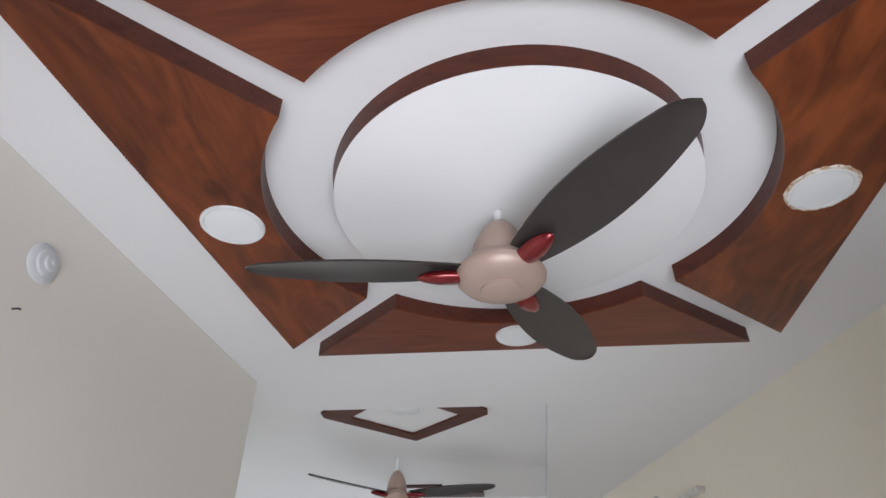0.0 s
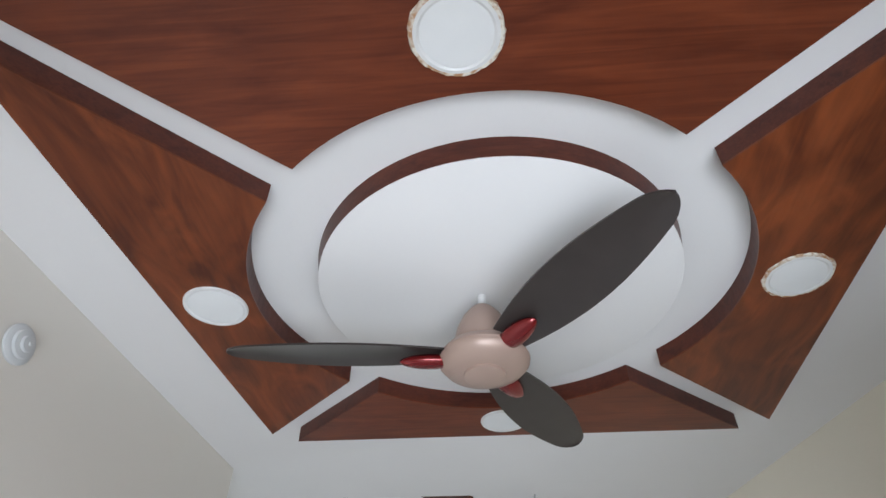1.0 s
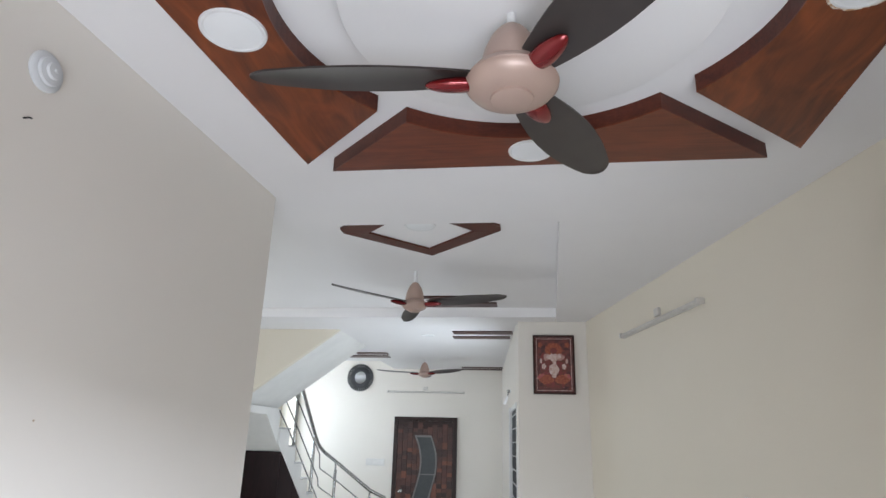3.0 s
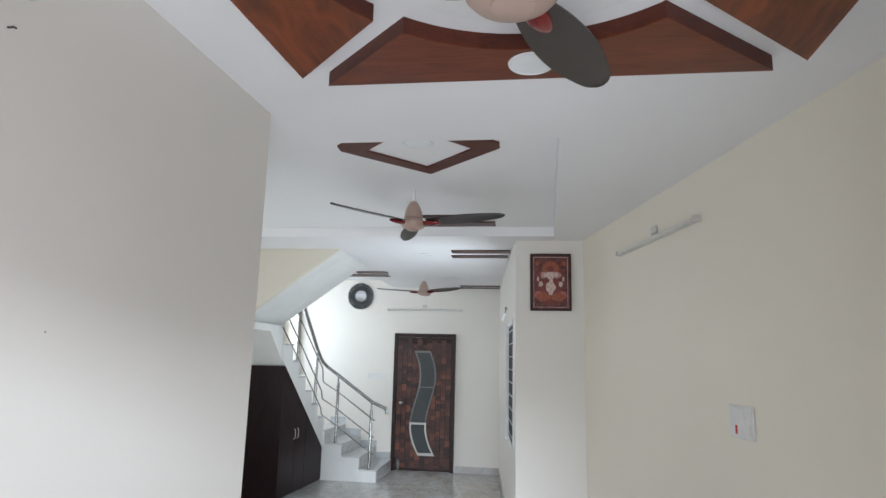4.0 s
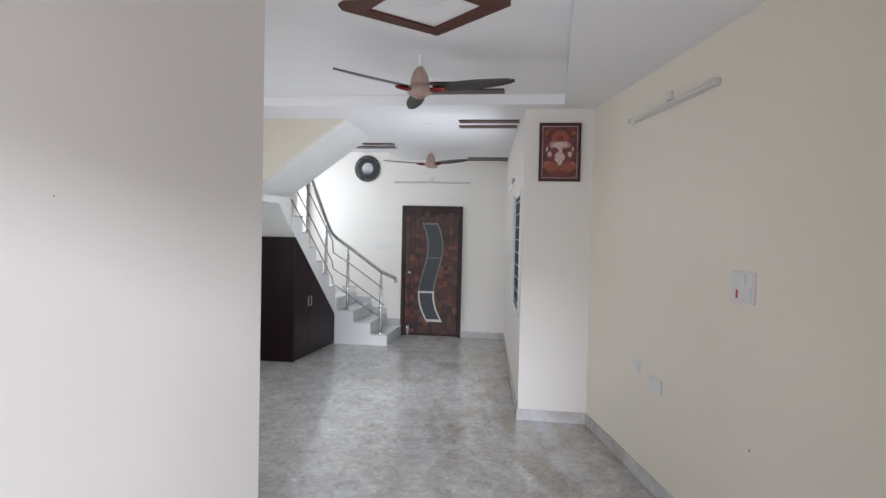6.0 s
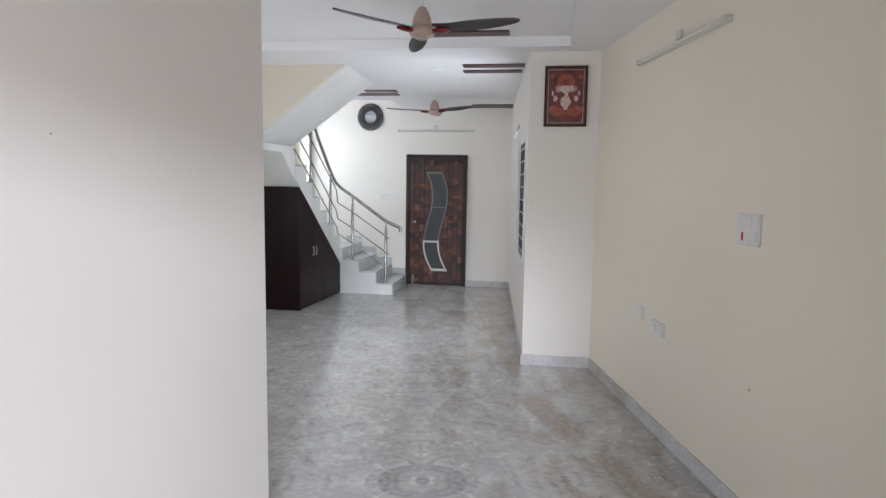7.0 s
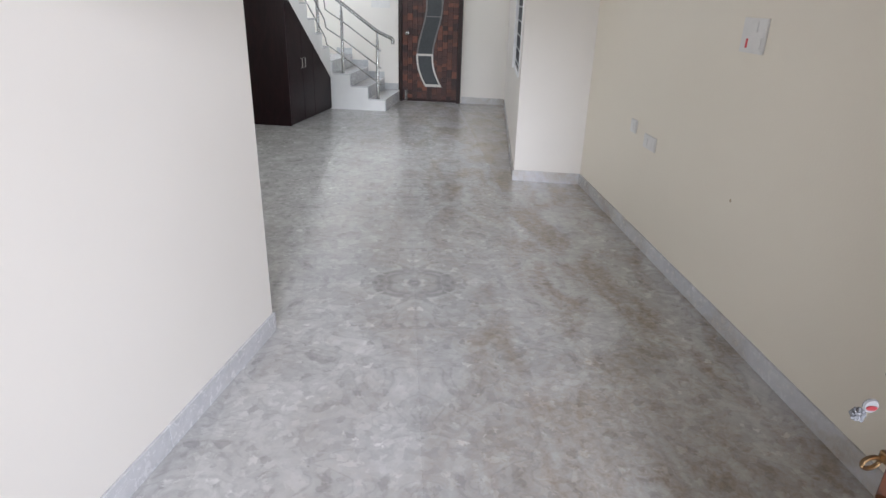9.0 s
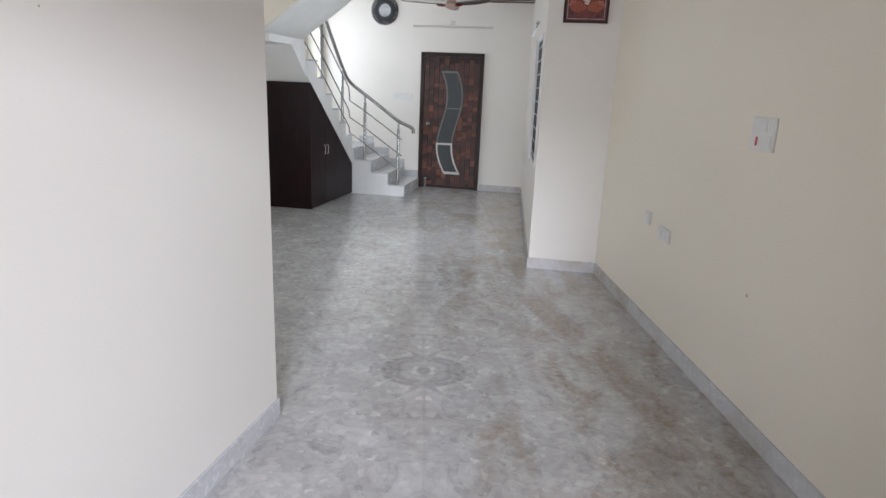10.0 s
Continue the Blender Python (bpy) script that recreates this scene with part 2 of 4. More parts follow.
CREAM = material("cream_wall_paint", (0.747, 0.687, 0.582), 0.5, spots=(0.722, 0.662, 0.557), scale=1.3, bump=0.12, bump_scale=90)
OFF_WHITE = material("off_white_wall_paint", (0.742, 0.700, 0.642), 0.5, spots=(0.717, 0.675, 0.617), scale=1.3, bump=0.05, bump_scale=90)
WHITE = material("white_ceiling_paint", (0.80, 0.785, 0.785), 0.7, spots=(0.77, 0.755, 0.755), scale=1.6, bump=0.1, bump_scale=70)
STAIR_WHITE = material("white_stair_plaster", (0.82, 0.81, 0.785), 0.6, scale=3, bump=0.1)
WOOD = {0: wood_material("mahogany_veneer", (0.088, 0.0180, 0.0078), (0.190, 0.045, 0.017), 0.34, 0, 3.0, 0.45), 90: wood_material("figured_mahogany_veneer", (0.072, 0.0155, 0.006), (0.225, 0.056, 0.016), 0.34, 90, 3.0, 0.75)}
WOOD_EDGE = wood_material("mahogany_edge", (0.055, 0.011, 0.006), (0.115, 0.027, 0.013), 0.45, 0)
STRIP_WOOD = wood_material("dark_strip_wood", (0.035, 0.012, 0.010), (0.085, 0.030, 0.020), 0.4, 0)
CUPBOARD = wood_material("wenge_laminate", (0.007, 0.0035, 0.004), (0.019, 0.007, 0.008), 0.34, "z")
CUPBOARD.node_tree.nodes["Principled BSDF"].inputs["Specular IOR Level"].default_value = 0.14
CUPBOARD.node_tree.nodes["Principled BSDF"].inputs["Coat Weight"].default_value = 0.0
MARBLE = marble_material("grey_marble", (0.375, 0.364, 0.350), (0.300, 0.250, 0.203), (0.56, 0.548, 0.530), 0.16, True, 0.30)
TAN_MARBLE = marble_material("tan_marble", (0.32, 0.298, 0.272), (0.315, 0.258, 0.200), (0.46, 0.43, 0.395), 0.16, False, 0.30)
SKIRT = marble_material("skirting_marble", (0.48, 0.475, 0.485), (0.40, 0.355, 0.305), (0.58, 0.575, 0.58), 0.25, False, 0.06)
TREAD = marble_material("stair_marble", (0.50, 0.50, 0.50), (0.52, 0.48, 0.42), (0.68, 0.68, 0.67), 0.22)
RISER = marble_material("riser_marble", (0.45, 0.455, 0.46), (0.48, 0.46, 0.43), (0.60, 0.605, 0.61), 0.25)
GROUT = material("slab_joint", (0.36, 0.35, 0.33), 0.8)
PLASTIC = material("white_plastic", (0.80, 0.80, 0.80), 0.3, scale=12)
SWITCH_WHITE = material("yellowed_switch_plastic", (0.73, 0.71, 0.68), 0.35, scale=12)
FILLER = material("tan_wall_filler", (0.50, 0.40, 0.28), 0.8, scale=90)
TUBE_PAINT = material("aged_batten_paint", (0.66, 0.63, 0.59), 0.5, scale=20)
GREY_PLASTIC = material("pale_grey_plastic", (0.62, 0.63, 0.64), 0.35)
# tag white and red are darkened in colour, standing in for shade at the lock
TAG_WHITE = material("shaded_white_plastic", (0.17, 0.165, 0.165), 0.4, scale=40)
TAG_RED = material("shaded_red_enamel", (0.16, 0.008, 0.012), 0.5)
TASSEL = material("grey_thread", (0.15, 0.15, 0.155), 0.9, scale=60, bump=0.6, bump_scale=300)
RED_PLASTIC = material("red_plastic", (0.55, 0.02, 0.03), 0.3)
DIFFUSER = material("lamp_diffuser", (0.86, 0.87, 0.88), 0.35, scale=3)
RIM_BARE = material("chipped_plaster_rim", (0.78, 0.74, 0.66), 0.9, spots=(0.46, 0.27, 0.15), scale=70, amount=0.2, bump=0.5)
FAN_BODY = material("beige_enamel", (0.46, 0.33, 0.275), 0.42, metal=0.2, coat=0.12)
FAN_BLADE = material("charcoal_blade", (0.045, 0.0365, 0.034), 0.32, spots=(0.037, 0.030, 0.028), scale=20)
FAN_RED = material("red_lacquer", (0.22, 0.010, 0.013), 0.18, metal=0.5, coat=0.6)
STEEL = material("brushed_steel", (0.43, 0.43, 0.42), 0.24, metal=1.0, scale=30)
BRASS = material("worn_brass", (0.26, 0.17, 0.08), 0.35, metal=1.0, spots=(0.15, 0.09, 0.05), scale=30)
BLACK = material("black_lacquer", (0.02, 0.02, 0.022), 0.4)
DOOR_FRAME = wood_material("dark_door_frame", (0.012, 0.006, 0.005), (0.032, 0.013, 0.010), 0.4, "z")
DOOR_BLOCK = material("patchwork_block", (0.060, 0.019, 0.013), 0.45, spots=(0.036, 0.011, 0.008), scale=30, per_object=0.6)
DOOR_BLOCK_PALE = material("pale_patchwork_block", (0.135, 0.042, 0.022), 0.42, spots=(0.085, 0.026, 0.015), scale=30, per_object=0.45)
DOOR_LEAF = wood_material("brown_door_leaf", (0.06, 0.022, 0.012), (0.14, 0.05, 0.025), 0.4, "z")
FROST = material("frosted_dark_glass", (0.036, 0.043, 0.047), 0.35, spots=(0.02, 0.024, 0.027), scale=45, bump=0.4, bump_scale=120)
SATIN = material("satin_trim", (0.62, 0.60, 0.55), 0.35, metal=0.3)
DULL = material("dull_grey_trim", (0.17, 0.165, 0.16), 0.4, metal=0.4)
PETAL = material("black_petal", (0.035, 0.037, 0.04), 0.25, metal=0.4, spots=(0.02, 0.02, 0.022), scale=60, coat=0.4)
TINTED = material("dark_tinted_glass", (0.02, 0.026, 0.032), 0.45)
TINTED.node_tree.nodes["Principled BSDF"].inputs["Specular IOR Level"].default_value = 0.08
MIRROR = material("mirror_glass", (0.66, 0.68, 0.70), 0.05, metal=1.0, spots=(0.6, 0.62, 0.64))
PRINT = material("red_print", (0.17, 0.042, 0.034), 0.35, spots=(0.055, 0.016, 0.018), scale=34, amount=0.3)
PALE_PRINT = material("pale_print", (0.66, 0.56, 0.53), 0.35, spots=(0.42, 0.25, 0.20), scale=50, amount=0.4)
GOLD_PRINT = material("orange_print", (0.36, 0.11, 0.045), 0.35, spots=(0.20, 0.03, 0.02), scale=60, amount=0.4)
CRIMSON_PRINT = material("dark_crimson_print", (0.21, 0.030, 0.032), 0.35, spots=(0.10, 0.035, 0.022), scale=45, amount=0.3)
EAR_PRINT = material("mauve_print", (0.46, 0.29, 0.26), 0.35, spots=(0.30, 0.14, 0.12), scale=60, amount=0.4)
PINK_PRINT = material("crimson_print", (0.34, 0.04, 0.09), 0.35, spots=(0.38, 0.16, 0.07), scale=60, amount=0.3)
DARK_WOOD = wood_material("picture_frame_wood", (0.02, 0.008, 0.006), (0.06, 0.02, 0.012), 0.35, 0)
OUTSIDE = material("outside_ground", (0.35, 0.34, 0.31), 0.9)


# ---- mesh helpers ----
def add_box(bm, x0, x1, y0, y1, z0, z1, bevel=0.0):
    vs = [bm.verts.new(c) for c in ((x0, y0, z0), (x1, y0, z0), (x1, y1, z0), (x0, y1, z0), (x0, y0, z1), (x1, y0, z1), (x1, y1, z1), (x0, y1, z1))]
    fs = [bm.faces.new([vs[i] for i in f]) for f in ((3, 2, 1, 0), (4, 5, 6, 7), (0, 1, 5, 4), (1, 2, 6, 5), (2, 3, 7, 6), (3, 0, 4, 7))]
    if bevel:
        es = list({e for f in fs for e in f.edges})
        bmesh.ops.bevel(bm, geom=es, offset=bevel, segments=2, affect="EDGES", profile=0.5)
    return bm


def box(*a, bevel=0.0):
    return add_box(bmesh.new(), *a, bevel=bevel)


def prism(poly, lo, hi, axis="z", bevel=0.0):
    """A polygon drawn out along an axis. axis z: (x, y); y: (x, z); x: (y, z)."""
    bm = bmesh.new()
    put = {"z": lambda a, b, c: (a, b, c), "y": lambda a, b, c: (a, c, b), "x": lambda a, b, c: (c, a, b)}[axis]
    lower = [bm.verts.new(put(a, b, lo)) for a, b in poly]
    upper = [bm.verts.new(put(a, b, hi)) for a, b in poly]
    n = len(poly)
    bm.faces.new(lower)
    bm.faces.new(upper)
    for i in range(n):
        bm.faces.new((lower[i], lower[(i + 1) % n], upper[(i + 1) % n], upper[i]))
    bmesh.ops.recalc_face_normals(bm, faces=bm.faces)
    if bevel:
        bmesh.ops.bevel(bm, geom=[e for e in bm.edges if len(e.link_faces) == 2 and e.calc_face_angle(0) > 0.6], offset=bevel, segments=2, affect="EDGES", profile=0.5)
    return bm


def lathe(profile, segments=40):
    """Rows of (radius, z) turned about z."""
    bm = bmesh.new()
    rings = []
    for r, z in profile:
        if r < 1e-5:
            rings.append([bm.verts.new((0, 0, z))])
        else:
            rings.append([bm.verts.new((r * math.cos(2 * math.pi * i / segments), r * math.sin(2 * math.pi * i / segments), z)) for i in range(segments)])
    for a, b in zip(rings, rings[1:]):
        for i in range(segments):
            j = (i + 1) % segments
            q = [a[i % len(a)], a[j % len(a)], b[j % len(b)], b[i % len(b)]]
            q = list(dict.fromkeys(q))
            if len(q) > 2:
                bm.faces.new(q)
    bmesh.ops.recalc_face_normals(bm, faces=bm.faces)
    return bm


def tube(points, radius, segments=12):
    """A round bar along a line of points."""
    bm = bmesh.new()
    pts = [Vector(p) for p in points]
    rings = []
    for i, p in enumerate(pts):
        way = (pts[min(i + 1, len(pts) - 1)] - pts[max(i - 1, 0)]).normalized()
        side = way.cross(Vector((0, 0, 1)) if abs(way.z) < 0.95 else Vector((1, 0, 0))).normalized()
        up = side.cross(way)
        rings.append([bm.verts.new(p + radius * (math.cos(2 * math.pi * k / segments) * side + math.sin(2 * math.pi * k / segments) * up)) for k in range(segments)])
    for a, b in zip(rings, rings[1:]):
        for k in range(segments):
            bm.faces.new((a[k], a[(k + 1) % segments], b[(k + 1) % segments], b[k]))
    bm.faces.new(rings[0])
    bm.faces.new(rings[-1])
    bmesh.ops.recalc_face_normals(bm, faces=bm.faces)
    return bm


def merge(bm, other):
    """Adds another bmesh's faces to bm."""
    spare = bpy.data.meshes.new("spare")
    other.to_mesh(spare)
    bm.from_mesh(spare)
    other.free()
    bpy.data.meshes.remove(spare)
    return bm


def moved(bm, m):
    bmesh.ops.transform(bm, matrix=m, verts=bm.verts)
    return bm


def mesh_of(name, bm, mat, smooth=False):
    data = bpy.data.meshes.new(name)
    bm.to_mesh(data)
    bm.free()
    data.materials.append(mat)
    if smooth:
        data.polygons.foreach_set("use_smooth", [True] * len(data.polygons))
        data.set_sharp_from_angle(angle=radians(38))
    return data


def part(name, bm, mat, parent=None, label="", smooth=False):
    ob = new(name, mesh_of(name, bm, mat, smooth))
    if parent is not None:
        ob.parent = parent
    return tagged(ob, label)


def thing(name, at, label, category, group="", kind="", turn=0.0):
    ob = new(name)
    ob.empty_display_size = 0.1
    ob.matrix_world = pose(*at, 0, 0, turn)
    return tagged(ob, label, category, group, kind)


def structure(name, bm, mat, label, category, smooth=False):
    return tagged(part(name, bm, mat, None, label, smooth), category=category, kind="structure")


# ---- the shell ----
CEIL, TRAY, FAR_CEIL = 2.788, 2.872, 2.838


def left_x(y):
    return -0.525 - 0.045 * (4.35 - y)


def right_x(y):
    return 1.17 + 0.213 * (7.35 - y)


def window_x(y):
    return 0.569 - 0.0685 * (y - 7.34)


structure("floor", prism([(-0.82, 0.3), (2.7, 0.3), (1.4, 7.5), (0.6, 11.7), (-3.4, 11.7), (-3.4, 4.2), (-0.82, 4.2)], -0.16, -0.012), GROUT, "dark joints under the polished marble slabs", "floor")
structure("wall_left", prism([(left_x(1.55), 1.55), (left_x(4.35), 4.35), (left_x(4.35) - 0.16, 4.35), (left_x(1.55) - 0.16, 1.55)], -0.01, 3.0), OFF_WHITE, "smooth off-white painted living room wall with an open end", "wall")
structure("wall_return", box(-3.4, left_x(4.35) - 0.162, 4.2, 4.348, -0.01, 3.0), CREAM, "cream painted wall closing the dining side", "wall")
bm = bmesh.new()
for a, b, lo in ((1.55, 7.5, -0.01),):
    merge(bm, prism([(right_x(a), a), (right_x(b), b), (right_x(b) + 0.2, b), (right_x(a) + 0.2, a)], lo, 3.0))
structure("wall_right", bm, CREAM, "long slanting cream painted wall", "wall")
structure("column", prism([(0.569, 7.34), (1.171, 7.34), (1.171, 7.58), (window_x(7.58), 7.58)], -0.01, 3.0), OFF_WHITE, "off-white painted column at the end of the long wall", "column")

# wall with the side window
WIN0, WIN1, SILL, HEAD = 7.66, 8.62, 0.88, 2.10
bm = bmesh.new()
for a, b, lo, hi in ((7.582, WIN0, -0.01, 3.0), (WIN1, 11.6, -0.01, 3.0), (WIN0, WIN1, -0.01, SILL), (WIN0, WIN1, HEAD, 3.0)):
    merge(bm, prism([(window_x(a), a), (window_x(b), b), (window_x(b) + 0.16, b), (window_x(a) + 0.16, a)], lo, hi))
structure("wall_window", bm, OFF_WHITE, "off-white painted wall with a grilled window", "wall")
structure("wall_far", box(-3.4, 0.6, 11.52, 11.7, -0.01, 3.0), OFF_WHITE, "off-white painted end wall round the patchwork door", "wall")
structure("pilaster", box(-3.12, -2.96, 11.36, 11.519, -0.01, 3.0), CREAM, "narrow cream painted pilaster behind the stairs", "pilaster")
# the gap at y 4.5 to 5.9 is out of view, added for the dining fill
bm = box(-3.4, -3.25, 4.349, 4.5, -0.01, 3.0)
add_box(bm, -3.4, -3.25, 5.9, 9.75, -0.01, 3.0)
add_box(bm, -3.4, -3.25, 10.95, 11.519, -0.01, 3.0)
add_box(bm, -3.4, -3.25, 4.5, 5.9, -0.01, 0.9)
add_box(bm, -3.4, -3.25, 4.5, 5.9, 2.1, 3.0)
add_box(bm, -3.4, -3.25, 9.75, 10.95, -0.01, 1.65)
add_box(bm, -3.4, -3.25, 9.75, 10.95, 2.62, 3.0)
structure("wall_stair", bm, CREAM, "cream painted side wall with a stair window and an added unseen opening", "wall")
bm = box(-0.80, -0.25, 1.55, 1.7, -0.01, 3.0)
add_box(bm, 1.62, 2.36, 1.55, 1.7, -0.01, 3.0)
add_box(bm, -0.25, 1.62, 1.55, 1.7, 2.08, 3.0)
structure("wall_entrance", bm, CREAM, "cream painted wall round the wide open entrance", "wall")
structure("ground", box(-40, 40, -40, 40, -0.4, -0.2), OUTSIDE, "plain grey ground outside the house", "ground")

# ceilings
tray_r0, tray_r1 = 0.80, 0.90
bm = prism([(-0.82, 1.55), (2.62, 1.55), (2.0, 4.74), (-0.75, 4.74)], CEIL, 3.05)
structure("ceiling_living", bm, WHITE, "flat white painted living room ceiling", "ceiling")
structure("ceiling_soffit", prism([(tray_r0, 4.741), (2.2, 4.741), (1.4, 7.499), (tray_r1 + 0.015, 7.499), (tray_r1, 7.14)], CEIL, 3.05), WHITE, "white painted ceiling border", "ceiling")
structure("ceiling_tray", prism([(-3.4, 4.349), (-0.752, 4.349), (-0.752, 4.741), (tray_r0 - 0.001, 4.741), (tray_r1 - 0.001, 7.139), (-3.4, 7.139)], TRAY, 3.05), WHITE, "shallow white recessed ceiling tray", "ceiling")
structure("ceiling_beam", box(-3.4, tray_r1 - 0.001, 7.14, 7.49, CEIL, 3.05), WHITE, "white painted ceiling beam", "ceiling")
bm = prism([(-3.4, 7.491), (0.75, 7.491), (0.75, 11.519), (-1.45, 11.519), (-1.45, 10.40), (-3.4, 10.40)], FAR_CEIL, 3.05)
add_box(bm, -3.4, -1.452, 10.402, 11.519, 2.96, 3.05)
structure("ceiling_far", bm, WHITE, "white painted ceiling by the stairs", "ceiling")


def skirting(name, a, b, outward, label="pale grey marble skirting along the wall", height=0.1, step=0.9):
    """Marble skirting from a to b, in lengths with fine joints; outward: the side it stands on."""
    a, b = Vector(a), Vector(b)
    way, length = (b - a).normalized(), (b - a).length
    side = Vector(outward) * 0.012
    root = thing(name, (0, 0, 0), label, "skirting", kind="structure")
    n = max(1, round(length / step))
    for i in range(n):
        p, q = a + way * (length * i / n + 0.001), a + way * (length * (i + 1) / n - 0.001)
        part("skirting_length", prism([p[:], q[:], (q + side)[:], (p + side)[:]], 0.0, height, bevel=0.002), SKIRT, root)
    return root


skirting("baseboard_left", (left_x(1.72), 1.72), (left_x(4.35), 4.35), (1, 0))
skirting("baseboard_left_end", (left_x(4.35) + 0.012, 4.351), (left_x(4.35) - 0.16, 4.351), (0, 1))
skirting("baseboard_right", (right_x(1.72), 1.72), (right_x(7.33), 7.33), (-1, 0))
skirting("baseboard_column", (0.556, 7.339), (1.172, 7.339), (0, -1), step=2)
skirting("baseboard_window", (window_x(7.34), 7.34), (window_x(11.5), 11.5), (-1, 0))
skirting("baseboard_far", (-0.39, 11.519), (window_x(11.5), 11.519), (0, -1), step=2)

# ---- ceiling of wood over the living room ----
CX, CY, RING = 0.632, 3.108, 0.636
PZ = CEIL - 0.06


def arc(a0, a1, bulge, n=28):
    """The concave edge of a panel round the ring, a little deeper than a true circle by bulge."""
    pts = []
    for i in range(n + 1):
        a, r = radians(a0 + (a1 - a0) * i / n), RING + bulge * math.sin(math.pi * i / n)
        pts.append((CX + r * math.cos(a), CY + r * math.sin(a)))
    return pts


def ceiling_panel(outer, a0, a1, turn, label, bulge=0.0):
    """A proud wooden panel: its outer corners, then the concave edge round the ring."""
    poly = list(outer) + arc(a0, a1, bulge)
    root = thing("ceiling_panel", (CX, CY, CEIL), label, "ceiling panel", "wooden panels round the ceiling ring")
    local = [(x - CX, y - CY) for x, y in poly]
    part("rim", prism(local, -0.0555, -0.0005), WOOD_EDGE, root, "dark stained panel edge")
    part("face", prism(local, -0.060, -0.0556), WOOD[turn], root)


ceiling_panel([(-0.205, 3.895), (-0.318, 2.290)], 217, 138.5, 90, "polished mahogany veneer panel fixed under the white ceiling", 0.013)
ceiling_panel([(1.505, 2.268), (1.582, 3.895)], 38, -41, 90, "polished mahogany veneer panel fixed under the white ceiling", 0.018)
ceiling_panel([(-0.252, 2.222), (1.387, 2.222)], 307.5, 228.2, 0, "polished mahogany veneer panel fixed under the white ceiling")
ceiling_panel([(1.497, 3.962), (-0.125, 3.962)], 128.5, 48.7, 0, "polished mahogany veneer panel fixed under the white ceiling")

disc = thing("ceiling_medallion", (CX + 0.007, CY, CEIL), "round white ceiling disc with a dark wooden edge", "ceiling disc")
part("edge_band", lathe([(0, -0.0005), (0.482, -0.0005), (0.473, -0.055), (0, -0.055)], 96), WOOD_EDGE, disc, "dark stained curved edge", True)
part("face", lathe([(0, -0.0555), (0.474, -0.0555), (0.474, -0.058), (0.470, -0.060), (0, -0.060)], 96), WHITE, disc, "", True)


def downlight(x, y, z, r=0.082, chipped=False):
    root = thing("downlight", (x, y, z), "round white downlight in a chipped plaster hole" if chipped else "round white flush downlight set in a wooden panel", "downlight", "downlights of the ceiling panels")
    if chipped:
        bm = bmesh.new()
        n = 72
        rows = []
        for i in range(n):
            a = 2 * math.pi * i / n
            c, q = math.cos(a), math.sin(a)
            wide = r * (1.0 + 0.035 * noise.noise(Vector((c * 4, q * 4, x * 7))) + 0.03 * random.random())
            low = -0.004 - 0.0015 * random.random()
            rows.append([bm.verts.new(p) for p in ((c * r * 0.86, q * r * 0.86, -0.0005), (c * r * 0.86, q * r * 0.86, low), (c * wide * 0.97, q * wide * 0.97, low), (c * wide, q * wide, -0.0005))])
        for i in range(n):
            for k in range(3):
                bm.faces.new((rows[i][k], rows[i][k + 1], rows[(i + 1) % n][k + 1], rows[(i + 1) % n][k]))
        bmesh.ops.recalc_face_normals(bm, faces=bm.faces)
        part("plaster_rim", bm, RIM_BARE, root, "chipped brown and white plaster edge")
    if chipped:
        r *= 0.93
    part("trim_ring", lathe([(r * 0.84, -0.004), (r * 0.9, -0.007), (r * 0.98, -0.006), (r, -0.0005), (r * 0.84, -0.0005)], 56), PLASTIC, root, "", True)
    part("diffuser", lathe([(0, -0.0035), (r * 0.84, -0.0035), (r * 0.84, -0.001), (0, -0.001)], 56), DIFFUSER, root, "", True)
    return root


downlight(0.575, 2.35, PZ, 0.084, True)
downlight(-0.128, 3.098, PZ, 0.087)
downlight(1.398, 3.076, PZ, 0.086, True)
downlight(0.650, 3.840, PZ, 0.082)


# ---- ceiling fans ----
def blade_mesh(length, width):
    """A leaf-shaped blade along +x, slightly cambered, with its thickness."""
    bm = bmesh.new()
    under, over = [], []
    n, steps = 26, (-1, -0.5, 0, 0.5, 1)
    for i in range(n + 1):
        u = 1 - (1 - i / n) ** 1.7
        x = 0.10 + (length - 0.10) * u
        tip = 1.0 if u < 0.90 else math.sqrt(max(0.0, 1 - ((u - 0.90) / 0.1) ** 2))
        w = width * (0.22 + 0.78 * math.sin(math.pi * (0.16 + 0.76 * u))) * tip + 0.0008
        for rows, lift in ((under, 0.0), (over, 0.005)):
            rows.append([bm.verts.new((x, q * w / 2, 0.006 * (1 - q * q) + 0.012 * u * u + lift)) for q in steps])
    for a, b, c, d in zip(under, under[1:], over, over[1:]):
        for k in range(4):
            bm.faces.new((a[k + 1], b[k + 1], b[k], a[k]))
            bm.faces.new((c[k], d[k], d[k + 1], c[k + 1]))
        bm.faces.new((a[0], b[0], d[0], c[0]))
        bm.faces.new((c[4], d[4], b[4], a[4]))
    for row, lid, flip in ((under[0], over[0], 1), (under[-1], over[-1], -1)):
        bm.faces.new((row + lid[::-1])[::flip])
    return bm


def bracket_mesh():
    """A glossy drop-shaped cover over the blade's root."""
    bm = bmesh.new()
    bmesh.ops.create_uvsphere(bm, u_segments=20, v_segments=12, radius=1)
    for v in bm.verts:
        taper = 1 - 0.12 * max(0, v.co.x)
        v.co = Vector((v.co.x * 0.074, v.co.y * 0.029 * taper, v.co.z * 0.017))
    return moved(bm, pose(0.150, 0, -0.004))


